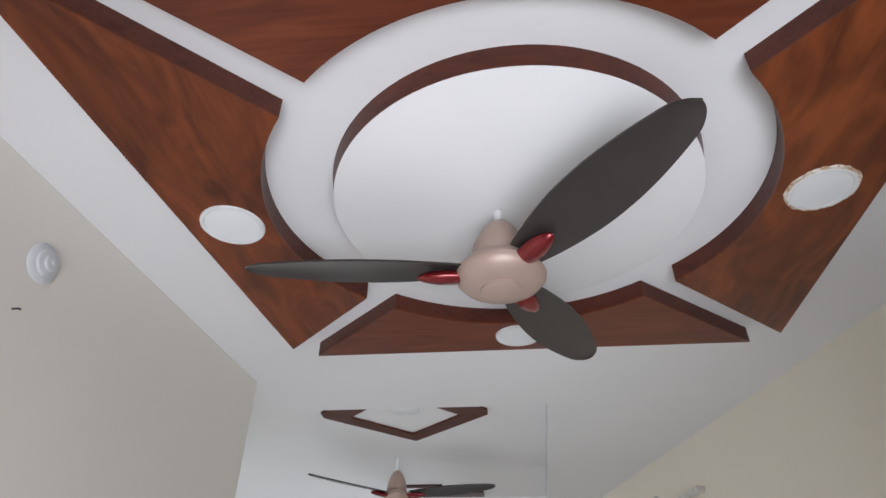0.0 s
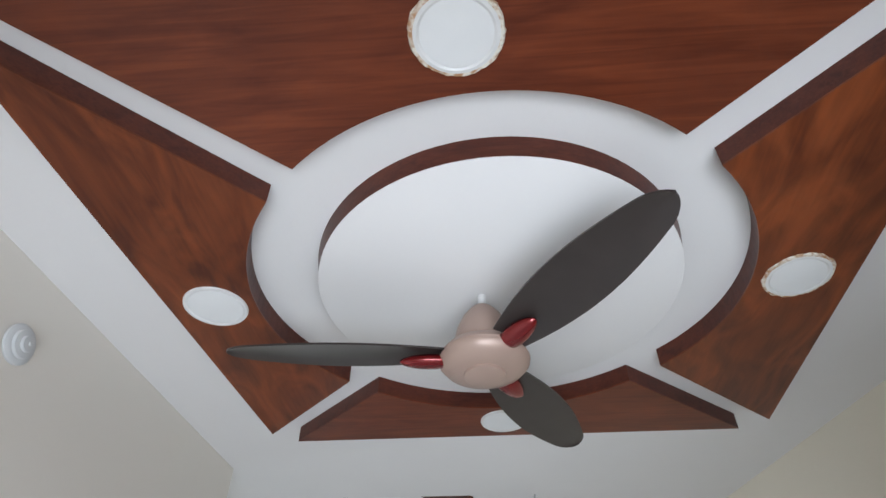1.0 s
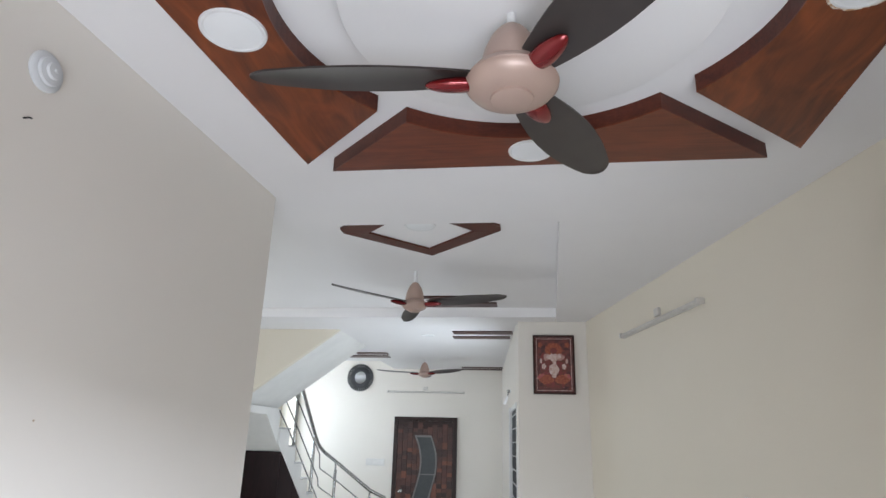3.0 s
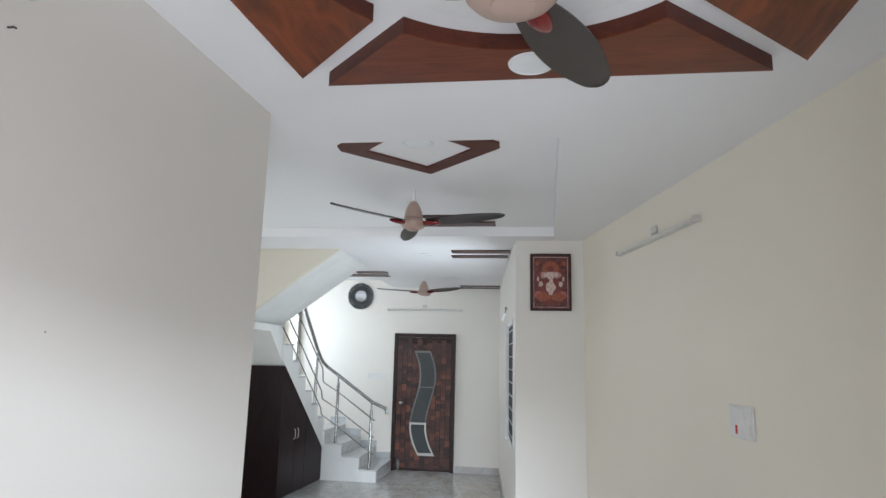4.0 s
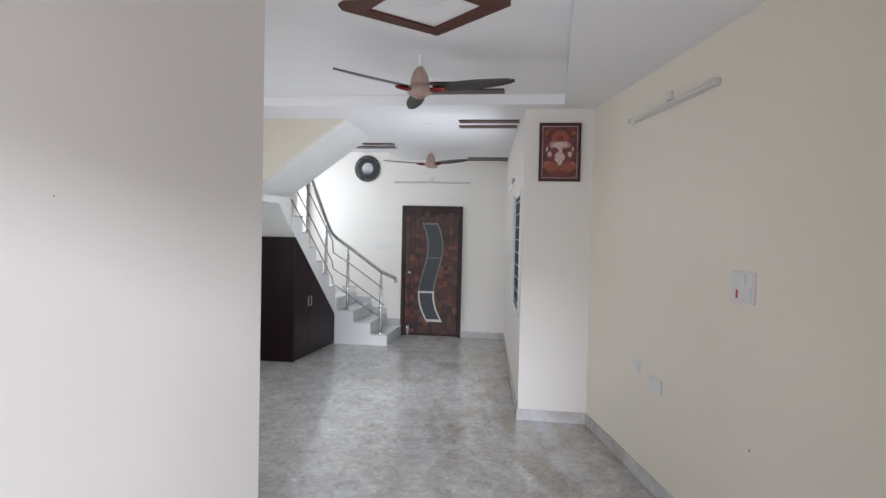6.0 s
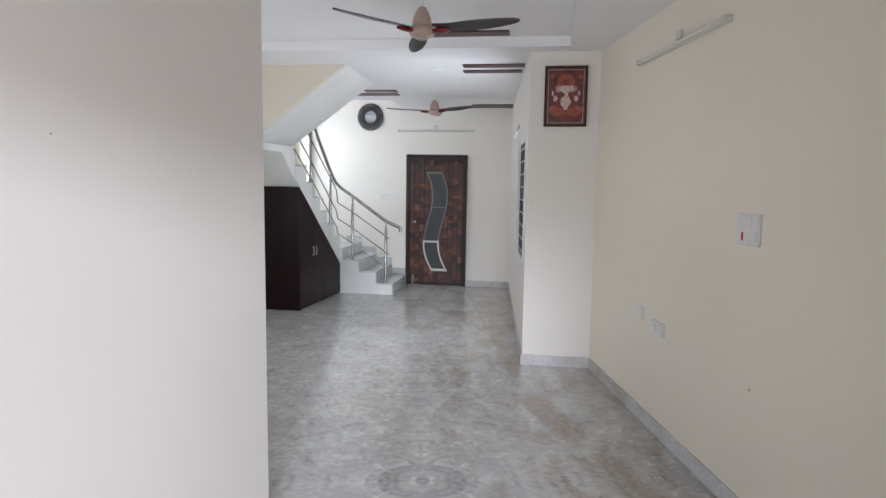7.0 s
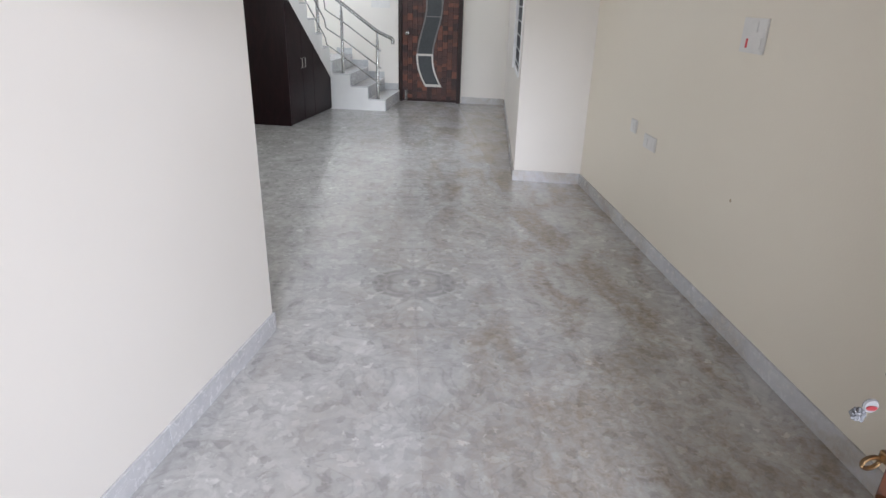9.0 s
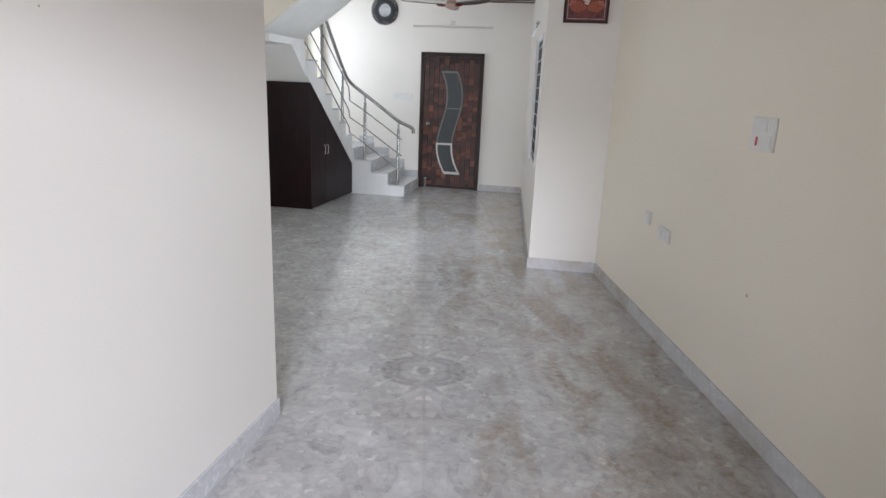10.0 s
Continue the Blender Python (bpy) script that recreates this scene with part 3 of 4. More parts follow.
def ceiling_fan(x, y, top, mount, angles, radius, hub, label, pitch=-12, droops=(0, 0, 0), width=0.153):
    """Rod from the ceiling at top, bell and motor, three blades at the height mount."""
    root = thing("ceiling_fan", (x, y, mount), label, "ceiling fan", "three-bladed ceiling fans")
    h = top - mount
    bell, b = min(0.145, h - 0.02), 0.4 + 0.6 * hub
    part("rod", lathe([(0, h), (0.011, h), (0.011, bell - 0.03), (0, bell - 0.03)], 20), PLASTIC, root, "white painted fan rod", True)
    part("bell_cover", lathe([(0.0115, bell), (0.022 * b, bell - 0.003), (0.032 * b, bell - 0.012), (0.051 * b, 0.034 + (bell - 0.034) * 0.66), (0.067 * b, 0.034 + (bell - 0.034) * 0.32), (0.073 * b, 0.040), (0.075 * b, 0.030), (0.075 * b, 0.022), (0.066 * b, 0.019), (0.0115, 0.019)], 40), FAN_BODY, root, "beige enamelled bell cover", True)
    r = 0.112 * hub
    part("motor", lathe([(0.052 * hub, 0.024), (r * 0.68, 0.020), (r * 0.86, 0.008), (r * 0.96, -0.006), (r * 0.975, -0.012), (r * 0.955, -0.0145), (r, -0.017), (r * 0.985, -0.026), (r * 0.86, -0.042), (r * 0.62, -0.053), (r * 0.47, -0.056), (0, -0.056)], 56), FAN_BODY, root, "beige enamelled motor housing", True)
    part("bottom_cap", lathe([(r * 0.46, -0.055), (r * 0.45, -0.062), (r * 0.40, -0.065), (0, -0.066)], 40), FAN_BODY, root, "", True)
    blade_data = mesh_of("blade", blade_mesh(radius, width), FAN_BLADE, True)
    cover_data = mesh_of("bracket", bracket_mesh(), FAN_RED, True)
    for a, droop in zip(angles, droops):
        m = pose(0, 0, -0.006, 0, droop, a) @ pose(0, 0.005, 0, pitch, 0, 0)
        b = new("blade", blade_data)
        b.parent, b.matrix_basis = root, m
        c = new("bracket", cover_data)
        c.parent, c.matrix_basis = b, pose(-0.03 + 0.03 * hub - 0.016, -0.003, -0.009)
        tagged(c, "glossy dark red blade bracket")
    return root


ceiling_fan(0.594, 3.106, PZ, 2.548, (186, 304.5, 63.5), 0.626, 1.0, "beige three-bladed ceiling fan with charcoal blades under the disc", droops=(1.7, 0, 0))
ceiling_fan(-0.135, 5.93, TRAY, 2.645, (226.5, 346.5, 104), 0.66, 0.78, "beige three-bladed ceiling fan under the recessed tray", droops=(0, 0, 1.2), width=0.132)
ceiling_fan(-0.765, 10.38, FAR_CEIL, 2.655, (197, 326, 93), 0.67, 0.8, "beige three-bladed ceiling fan by the stairs", width=0.132)

# ---- diamond trim and lamp in the tray ----
trim = thing("ceiling_trim", (0.042, 5.01, TRAY), "dark wooden diamond moulding on the recessed ceiling", "ceiling trim")


def diamond_leg(*poly):
    return prism(poly, -0.012, -0.0005)


for s in (-1, 1):
    part("far_leg", diamond_leg((0, 0.512), (s * 0.455, 0.060), (s * 0.306, 0.063), (0, 0.380)), WOOD_EDGE, trim)
    part("near_leg", diamond_leg((s * 0.455, 0.059), (s * 0.455, -0.015), (s * 0.215, -0.255), (s * 0.012, -0.255), (s * 0.306, 0.062)), WOOD_EDGE, trim)
tagged(downlight(0.05, 4.99, TRAY, 0.088), "round white surface downlight inside the diamond moulding", group="")
tagged(downlight(-0.42, 8.35, FAR_CEIL, 0.07), "small round white downlight by the stairs", group="")


# ---- strips on the far ceiling ----
def strip_pair(top, depth, *strips):
    """Two strips under the ceiling at the height top, each x0, x1, y0, y1."""
    cx, cy = (strips[0][0] + strips[1][1]) / 2, (strips[0][2] + strips[1][3]) / 2
    root = thing("ceiling_strips", (cx, cy, top), "pair of dark wooden strips on the white ceiling", "ceiling trim", "pairs of strips on the ceilings")
    for x0, x1, y0, y1 in strips:
        part("strip", box(x0 - cx, x1 - cx, y0 - cy, y1 - cy, -depth, -0.0005, bevel=0.002), STRIP_WOOD, root)


strip_pair(TRAY, 0.012, (-0.206, 0.087, 6.663, 6.735), (-0.28, 0.395, 6.905, 7.06))
strip_pair(FAR_CEIL, 0.010, (-0.118, 0.505, 8.09, 8.25), (-0.15, 0.475, 8.40, 8.55))
strip_pair(FAR_CEIL, 0.010, (-0.322, 0.300, 11.14, 11.28), (-0.35, 0.285, 11.39, 11.50))
strip_pair(FAR_CEIL, 0.010, (-1.592, -1.165, 9.69, 9.85), (-1.808, -1.209, 9.96, 10.16))


# ---- wall fittings ----
RIGHT_TURN = math.degrees(math.atan2(1, -0.213)) - 180


def on_right(y, z, off=0.0):
    return (right_x(y) - off, y, z)


def switch_plate(at, turn, w, h, label, toggles, red=False):
    root = thing("switchboard", at, label, "switchboard", turn=turn)
    part("plate", box(-w / 2, w / 2, -0.012, -0.0005, -h / 2, h / 2, bevel=0.003), SWITCH_WHITE, root)
    part("face", box(-w / 2 + 0.008, w / 2 - 0.008, -0.015, -0.0122, -h / 2 + 0.008, h / 2 - 0.008, bevel=0.001), SWITCH_WHITE, root)
    for i, (dx, dz2, tw, th) in enumerate(toggles):
        part("switch", box(dx - tw / 2, dx + tw / 2, -0.020, -0.0152, dz2 - th / 2, dz2 + th / 2, bevel=0.002), RED_PLASTIC if red and i == 0 else SWITCH_WHITE, root, "red indicator switch" if red and i == 0 else "")
    return root


# x of the item runs towards the camera on the long wall
switch_plate(on_right(5.0, 1.435), RIGHT_TURN, 0.20, 0.155, "white switchboard with a red switch on the long wall", [(-0.035, -0.035, 0.014, 0.042), (0.0, 0.04, 0.075, 0.05), (0.06, -0.03, 0.05, 0.05)], True)
switch_plate(on_right(5.95, 0.71), RIGHT_TURN, 0.19, 0.09, "white low socket plate on the long wall", [(-0.04, 0, 0.05, 0.05), (0.04, 0, 0.04, 0.05)])
switch_plate(on_right(6.25, 0.76), RIGHT_TURN, 0.10, 0.09, "small white socket plate on the long wall", [(0, 0, 0.04, 0.05)])
switch_plate((-1.67, 11.52, 1.42), 0, 0.29, 0.10, "white switchboard beside the patchwork door", [(-0.08, 0, 0.03, 0.05), (-0.03, 0, 0.03, 0.05), (0.06, 0, 0.07, 0.05)])


def tube_light(at, turn, length, label):
    root = thing("tube_light", at, label, "tube light", "slim wall tube lights", turn=turn)
    h = length / 2
    part("batten", box(-h, h, -0.022, -0.0005, -0.014, 0.014, bevel=0.004), TUBE_PAINT, root)
    part("tube", moved(tube([(-h + 0.02, 0, 0), (h - 0.02, 0, 0)], 0.012, 14), pose(0, -0.034, 0)), TUBE_PAINT, root, "unlit white lamp tube", True)
    for s in (-1, 1):
        part("lamp_holder", box(s * h - 0.012, s * h + 0.012, -0.05, -0.0006, -0.017, 0.017, bevel=0.004), TUBE_PAINT, root)
    part("wiring_box", box(-0.035, 0.035, -0.022, -0.0006, 0.030, 0.085, bevel=0.006), TUBE_PAINT, root)
    return root


tube_light(on_right(5.86, 2.505), RIGHT_TURN, 1.17, "unlit white tube light on the long cream wall")
tube_light((-0.92, 11.52, 2.478), 0, 1.2, "unlit white tube light over the patchwork door")

# lamp holder and hook on the living room wall
rose = thing("lamp_rose", (left_x(3.03), 3.035, 2.586), "round white plastic lamp holder on the off-white wall", "lamp holder")
bm = lathe([(0, 0.0005), (0.053, 0.0005), (0.053, 0.007), (0.048, 0.012), (0.038, 0.014), (0.036, 0.021), (0.022, 0.024), (0.020, 0.031), (0, 0.033)], 44)
part("base", moved(bm, pose(0, 0, 0, 0, 90, 0)), GREY_PLASTIC, rose, "", True)
part("pin", moved(lathe([(0, 0.033), (0.006, 0.033), (0.005, 0.037), (0, 0.037)], 12), pose(0, 0, 0, 0, 90, 0)), GREY_PLASTIC, rose)
hook = thing("wall_hook", (left_x(3.01), 3.01, 2.44), "small dark metal hook in the off-white wall", "hook")
part("shank", tube([(0.0005, 0, 0), (0.010, 0, 0), (0.014, 0.003, 0.002), (0.014, 0.010, 0.003)], 0.0025, 8), BLACK, hook)

# filled screw holes in the plaster


def wall_plug(at, turn, radius, mat, label):
    root = thing("wall_plug", at, label, "wall plug", turn=turn)
    part("filler", moved(lathe([(0, 0.0004), (radius, 0.0004), (radius * 0.85, 0.002), (0, 0.003)], 18), pose(0, 0, 0, 90, 0, 0)), mat, root, "", True)


wall_plug(on_right(4.913, 0.66), RIGHT_TURN, 0.009, FILLER, "small tan plugged screw hole in the cream wall")
wall_plug((left_x(3.243), 3.243, 1.74), 92.6, 0.003, FILLER, "tiny filled nail hole in the off-white wall")

# framed picture on the column
pic = thing("framed_picture", (0.879, 7.34, 2.405), "framed red and gold devotional print on the column", "picture")
W, Hh = 0.182, 0.257
bm = bmesh.new()
for a in ((-W, W, -0.028, -0.0005, Hh - 0.018, Hh), (-W, W, -0.028, -0.0005, -Hh, -Hh + 0.018), (-W, -W + 0.018, -0.028, -0.0005, -Hh + 0.0181, Hh - 0.0181), (W - 0.018, W, -0.028, -0.0005, -Hh + 0.0181, Hh - 0.0181)):
    add_box(bm, *a, bevel=0.003)
part("frame", bm, DARK_WOOD, pic, "dark brown wooden frame")
part("print", box(-W + 0.018, W - 0.018, -0.016, -0.002, -Hh + 0.018, Hh - 0.018), PRINT, pic, "red and gold printed picture")


def print_shape(cx, cz, rx, rz, mat, layer, n=28, wave=0.0, lobes=5):
    pts = [(cx + rx * (1 + wave * math.cos(lobes * 2 * math.pi * i / n)) * math.cos(2 * math.pi * i / n), cz + rz * (1 + wave * math.cos(lobes * 2 * math.pi * i / n)) * math.sin(2 * math.pi * i / n)) for i in range(n)]
    part("printed_patch", prism(pts, -0.0166 - 0.0004 * layer, -0.0161, axis="y"), mat, pic)


bm = bmesh.new()
for a in ((-0.152, 0.152, Hh - 0.034, Hh - 0.030), (-0.152, 0.152, -Hh + 0.030, -Hh + 0.034), (-0.152, -0.148, -Hh + 0.0341, Hh - 0.0341), (0.148, 0.152, -Hh + 0.0341, Hh - 0.0341)):
    add_box(bm, a[0], a[1], -0.0166, -0.0161, a[2], a[3])
part("printed_border", bm, PALE_PRINT, pic, "thin pale printed border")
print_shape(0, 0.0, 0.118, 0.185, CRIMSON_PRINT, 0, wave=0.06, lobes=9)
print_shape(0, 0.12, 0.075, 0.070, GOLD_PRINT, 1, wave=0.07, lobes=12)
for side in (-1, 1):
    print_shape(side * 0.108, -0.115, 0.036, 0.034, PINK_PRINT, 1, wave=0.12, lobes=6)
    print_shape(side * 0.118, 0.17, 0.020, 0.022, GOLD_PRINT, 1, wave=0.2)
    print_shape(side * 0.066, -0.135, 0.060, 0.042, GOLD_PRINT, 2, wave=0.08, lobes=4)
    print_shape(side * 0.058, 0.064, 0.034, 0.030, EAR_PRINT, 2, wave=0.12, lobes=3)
    print_shape(side * 0.046, 0.066, 0.018, 0.022, PALE_PRINT, 3)
    print_shape(side * 0.088, -0.018, 0.018, 0.024, PALE_PRINT, 3, wave=0.15)
    print_shape(side * 0.112, 0.028, 0.010, 0.022, PALE_PRINT, 3)
    print_shape(side * 0.070, -0.062, 0.026, 0.018, CRIMSON_PRINT, 3)
print_shape(0, -0.045, 0.044, 0.050, PALE_PRINT, 3, wave=0.05)
print_shape(0, 0.062, 0.036, 0.040, PALE_PRINT, 4)
print_shape(0.004, 0.010, 0.015, 0.050, PALE_PRINT, 5)
print_shape(0.024, -0.040, 0.022, 0.013, PALE_PRINT, 5)
print_shape(0, 0.118, 0.030, 0.028, CRIMSON_PRINT, 5, wave=0.1, lobes=7)
print_shape(0, -0.10, 0.020, 0.016, PALE_PRINT, 4)
print_shape(0, -0.185, 0.10, 0.022, CRIMSON_PRINT, 3, wave=0.1, lobes=11)

# round mirror
mir = thing("wall_mirror", (-1.985, 11.52, 2.69), "round mirror in a black petalled frame", "mirror")
part("backing", moved(lathe([(0, 0.0005), (0.165, 0.0005), (0.165, 0.014), (0.105, 0.030), (0.095, 0.030), (0.095, 0.016), (0, 0.016)], 48), pose(0, 0, 0, 90, 0, 0)), BLACK, mir, "", True)
part("glass", moved(lathe([(0, 0.0165), (0.094, 0.0165), (0.094, 0.019), (0, 0.019)], 48), pose(0, 0, 0, 90, 0, 0)), MIRROR, mir, "round mirror glass", True)
petal = bmesh.new()
bmesh.ops.create_uvsphere(petal, u_segments=10, v_segments=6, radius=1, matrix=Matrix.Diagonal((0.026, 0.010, 0.0155, 1)))
petal_data = mesh_of("petal", petal, PETAL, True)
for ring_r, count, off in ((0.196, 36, 0), (0.160, 30, 5), (0.126, 24, 0)):
    for i in range(count):
        a = 2 * math.pi * i / count + radians(off)
        p = new("petal", petal_data)
        p.parent = mir
        p.matrix_basis = pose(ring_r * math.cos(a), -0.022, ring_r * math.sin(a), 0, -math.degrees(a), 0)

# ---- patchwork door ----
DX0, DX1, DH = -1.388, -0.408, 2.10
door = thing("door", ((DX0 + DX1) / 2, 11.52, 0), "closed dark wooden patchwork door with a wavy glass insert", "door")
hw = (DX1 - DX0) / 2
bm = box(-hw, -hw + 0.06, -0.05, -0.0005, 0, DH, bevel=0.003)
add_box(bm, hw - 0.06, hw, -0.05, -0.0005, 0, DH, bevel=0.003)
add_box(bm, -hw + 0.0601, hw - 0.0601, -0.05, -0.0005, DH - 0.06, DH, bevel=0.003)
part("frame", bm, DOOR_FRAME, door, "dark brown door frame")
part("leaf", box(-hw + 0.062, hw - 0.062, -0.034, -0.001, 0.008, DH - 0.062), DOOR_FRAME, door, "dark brown door leaf")
block_data = [[mesh_of("block", box(-w / 2, w / 2, -d, 0, -h / 2, h / 2, bevel=0.002), mat) for w, h, d in ((0.076, 0.10, 0.008), (0.076, 0.10, 0.016), (0.076, 0.058, 0.011))] for mat in (DOOR_BLOCK, DOOR_BLOCK_PALE)]
rng = random.Random(5)
cols = 11
for i in range(cols):
    z = 0.03 + rng.random() * 0.03
    while z < DH - 0.17:
        k = rng.choice((0, 1, 2, 2))
        hgt = 0.058 if k == 2 else 0.10
        b = new("block", block_data[rng.random() < (0.24 if z < 1.62 else 0.05)][k])
        b.parent = door
        b.matrix_basis = pose(-hw + 0.104 + i * (2 * hw - 0.208) / (cols - 1), -0.0342, z + hgt / 2)
        z += hgt + 0.003


WAVE = np.polyfit((0.25, 0.49, 0.725, 0.985, 1.27, 1.54, 1.80), (0.062, -0.048, -0.072, -0.028, 0.050, 0.058, -0.020), 5)


def sway(z):
    """The wave of the glass insert, across the door by height."""
    return float(np.polyval(WAVE, z))


def insert_band(z0, z1, x_lo, x_hi, depth0, depth1, n=24):
    pts = [(sway(z0 + (z1 - z0) * i / n) + x_lo, z0 + (z1 - z0) * i / n) for i in range(n + 1)]
    pts += [(sway(z1 - (z1 - z0) * i / n) + x_hi, z1 - (z1 - z0) * i / n) for i in range(n + 1)]
    return prism(pts, depth0, depth1, axis="y")


for z0, z1 in ((0.28, 0.70), (0.73, 1.26), (1.275, 1.80)):
    part("glass_pane", insert_band(z0, z1, -0.106, 0.106, -0.052, -0.049), FROST, door, "dark frosted glass pane")
for z0, z1, mat, label in ((0.24, 0.7295, SATIN, "pale satin frame of the wavy insert"), (0.73, 1.83, DULL, "dull grey frame of the wavy insert")):
    for lo, hi in ((-0.130, -0.105), (0.105, 0.130)):
        part("insert_frame", insert_band(z0, z1, lo, hi, -0.062, -0.035, 40), mat, door, label)
for z0, z1 in ((0.24, 0.28), (0.70, 0.73), (1.26, 1.275), (1.80, 1.83)):
    part("insert_bar", insert_band(z0, z1, -0.1048, 0.1048, -0.060, -0.035, 4), SATIN if z0 < 1 else DULL, door, "pale satin cross bar" if z0 < 1 else "dull grey cross bar")
part("knob", moved(lathe([(0, 0), (0.028, 0), (0.028, 0.006), (0.012, 0.012), (0.011, 0.03), (0.026, 0.040), (0.028, 0.052), (0.018, 0.064), (0, 0.066)], 28), pose(-hw + 0.14, -0.048, 1.02, 90, 0, 0)), STEEL, door, "polished steel door knob", True)
bolt = part("tower_bolt", box(-hw + 0.105, -hw + 0.145, -0.056, -0.048, 0.02, 0.17, bevel=0.002), STEEL, door, "steel tower bolt")
part("bolt_bar", tube([(-hw + 0.125, -0.064, 0.01), (-hw + 0.125, -0.064, 0.16)], 0.006), STEEL, bolt)

# ---- grilled side window ----
win = thing("window_1", (window_x(WIN0), WIN0, SILL), "white framed window with dark grille bars", "window", kind="structure", turn=math.degrees(math.atan2(1, -0.0685)))
wl, wh = (WIN1 - WIN0) * 1.0023, HEAD - SILL
bm = box(0.001, 0.05, -0.05, 0.007, 0.001, wh - 0.001, bevel=0.001)
add_box(bm, wl - 0.05, wl - 0.001, -0.05, 0.030, 0.001, wh - 0.001, bevel=0.003)
add_box(bm, 0.0501, wl - 0.0501, -0.05, 0.012, 0.001, 0.05, bevel=0.003)
add_box(bm, 0.0501, wl - 0.0501, -0.05, 0.012, wh - 0.05, wh - 0.001, bevel=0.003)
part("frame", bm, PLASTIC, win, "white window frame")
for i in range(9):
    zz = 0.10 + i * (wh - 0.2) / 8
    part("grille_bar", box(0.0505, wl - 0.0505, -0.0005, 0.006, zz - 0.005, zz + 0.005), GREY_PLASTIC, win)
part("pane", box(0.0502, wl - 0.0502, -0.006, -0.001, 0.0502, wh - 0.0502), TINTED, win, "dark tinted window pane")
for i in (1, 2):
    part("mullion", box(wl * i / 3 - 0.014, wl * i / 3 + 0.014, -0.0225, -0.0125, 0.0505, wh - 0.0505), BLACK, win)

spot = thing("wall_spotlight", (window_x(8.75), 8.75, 2.285), "small steel wall spotlight with a pale head above the window", "spotlight")
part("bracket", moved(lathe([(0, 0.0005), (0.021, 0.0005), (0.021, 0.006), (0.012, 0.012), (0, 0.012)], 24), pose(0, 0, 0, 0, -90, 0)), PLASTIC, spot, "", True)
bm = bmesh.new()
bmesh.ops.create_uvsphere(bm, u_segments=18, v_segments=12, radius=0.020)
part("joint", moved(bm, pose(-0.024, 0, 0)), STEEL, spot, "round steel joint", True)
part("arm", tube([(-0.026, 0, -0.010), (-0.040, 0, -0.055)], 0.007), STEEL, spot, "", True)
part("head", moved(lathe([(0, 0.055), (0.009, 0.053), (0.013, 0.03), (0.017, -0.035), (0.014, -0.040), (0, -0.036)], 24), pose(-0.058, 0, -0.10, 0, 22, 0)), PLASTIC, spot, "", True)

# ---- staircase ----
SA, SB = (-2.262, 9.13), (-2.172, 10.5)


def side_x(y):
    return SA[0] + (SB[0] - SA[0]) * (y - SA[1]) / (SB[1] - SA[1])


stair = thing("staircase", (0, 0, 0), "white plastered turning staircase with pale marble treads", "staircase")
RX = (-1.385, -1.635, -1.893, -2.150)
RZ = (0.168, 0.338, 0.505, 0.675)
LEFT = -3.248
for k in range(4):
    x1 = RX[k]
    x0 = RX[k + 1] - 0.0 if k < 3 else LEFT
    s = part("step", box(x0, x1, 10.5, 11.518, 0.0, RZ[k] - 0.0205), STAIR_WHITE, stair)
    part("tread", box(x0 + (0.013 if k < 3 else 0), x1 + 0.014, 10.497, 11.517, RZ[k] - 0.02, RZ[k], bevel=0.003), TREAD, s, "pale grey marble tread")
    part("riser", box(x1 + 0.0005, x1 + 0.012, 10.502, 11.517, (RZ[k - 1] if k else 0) + 0.0005, RZ[k] - 0.0205), RISER, s, "grey marble riser")
    part("stair_skirting", box(max(x0, -2.4) + 0.014, x1 + 0.012 if k else -1.392, 11.505, 11.517, RZ[k] + 0.0005, RZ[k] + 0.095, bevel=0.002), RISER, s, "grey marble skirting")
FY = (10.499, 10.25, 10.015, 9.79, 9.56, 9.34, 9.07, 8.05)
FZ = (0.87, 1.06, 1.25, 1.445, 1.645, 1.85, 2.05)


def under(y):
    return 0.45 + 0.836 * (10.5 - y)


for k in range(6):
    ya, yb = FY[k + 1] + 0.0005, FY[k]
    bm = bmesh.new()
    xa, xb = side_x(ya), side_x(yb)
    zt = FZ[k] - 0.0205
    co = [(LEFT, ya, under(ya)), (xa, ya, under(ya)), (xb, yb, under(yb)), (LEFT, yb, under(yb)), (LEFT, ya, zt), (xa, ya, zt), (xb, yb, zt), (LEFT, yb, zt)]
    vs = [bm.verts.new(c) for c in co]
    for f in ((3, 2, 1, 0), (4, 5, 6, 7), (0, 1, 5, 4), (1, 2, 6, 5), (2, 3, 7, 6), (3, 0, 4, 7)):
        bm.faces.new([vs[i] for i in f])
    s = part("step", bm, STAIR_WHITE, stair)
    part("tread", prism([(LEFT, ya), (side_x(ya) + 0.008, ya), (side_x(yb) + 0.008, yb + 0.012), (LEFT, yb + 0.012)], FZ[k] - 0.02, FZ[k], bevel=0.003), TREAD, s, "pale grey marble tread")
part("landing", prism([(9.069, under(9.07)), (8.67, 1.98), (8.096, 1.98), (8.096, 2.06), (9.069, 2.06)], LEFT, -2.285, axis="x"), STAIR_WHITE, stair)
part("upper_flight", prism([(-2.50, 1.981), (-2.283, 2.13), (-1.318, FAR_CEIL - 0.0005), (-1.62, FAR_CEIL - 0.0005), (-2.50, 2.24)], 8.096, 9.17, axis="y"), STAIR_WHITE, stair, "white sloping underside of the upper flight")
structure("wall_over_stairs", prism([(LEFT, 1.98), (-2.50, 1.98), (-2.283, 2.13), (-1.318, FAR_CEIL - 0.0005), (LEFT, FAR_CEIL - 0.0005)], 8.03, 8.094, axis="y"), CREAM, "cream wall panel above the sloping stair slab", "wall")

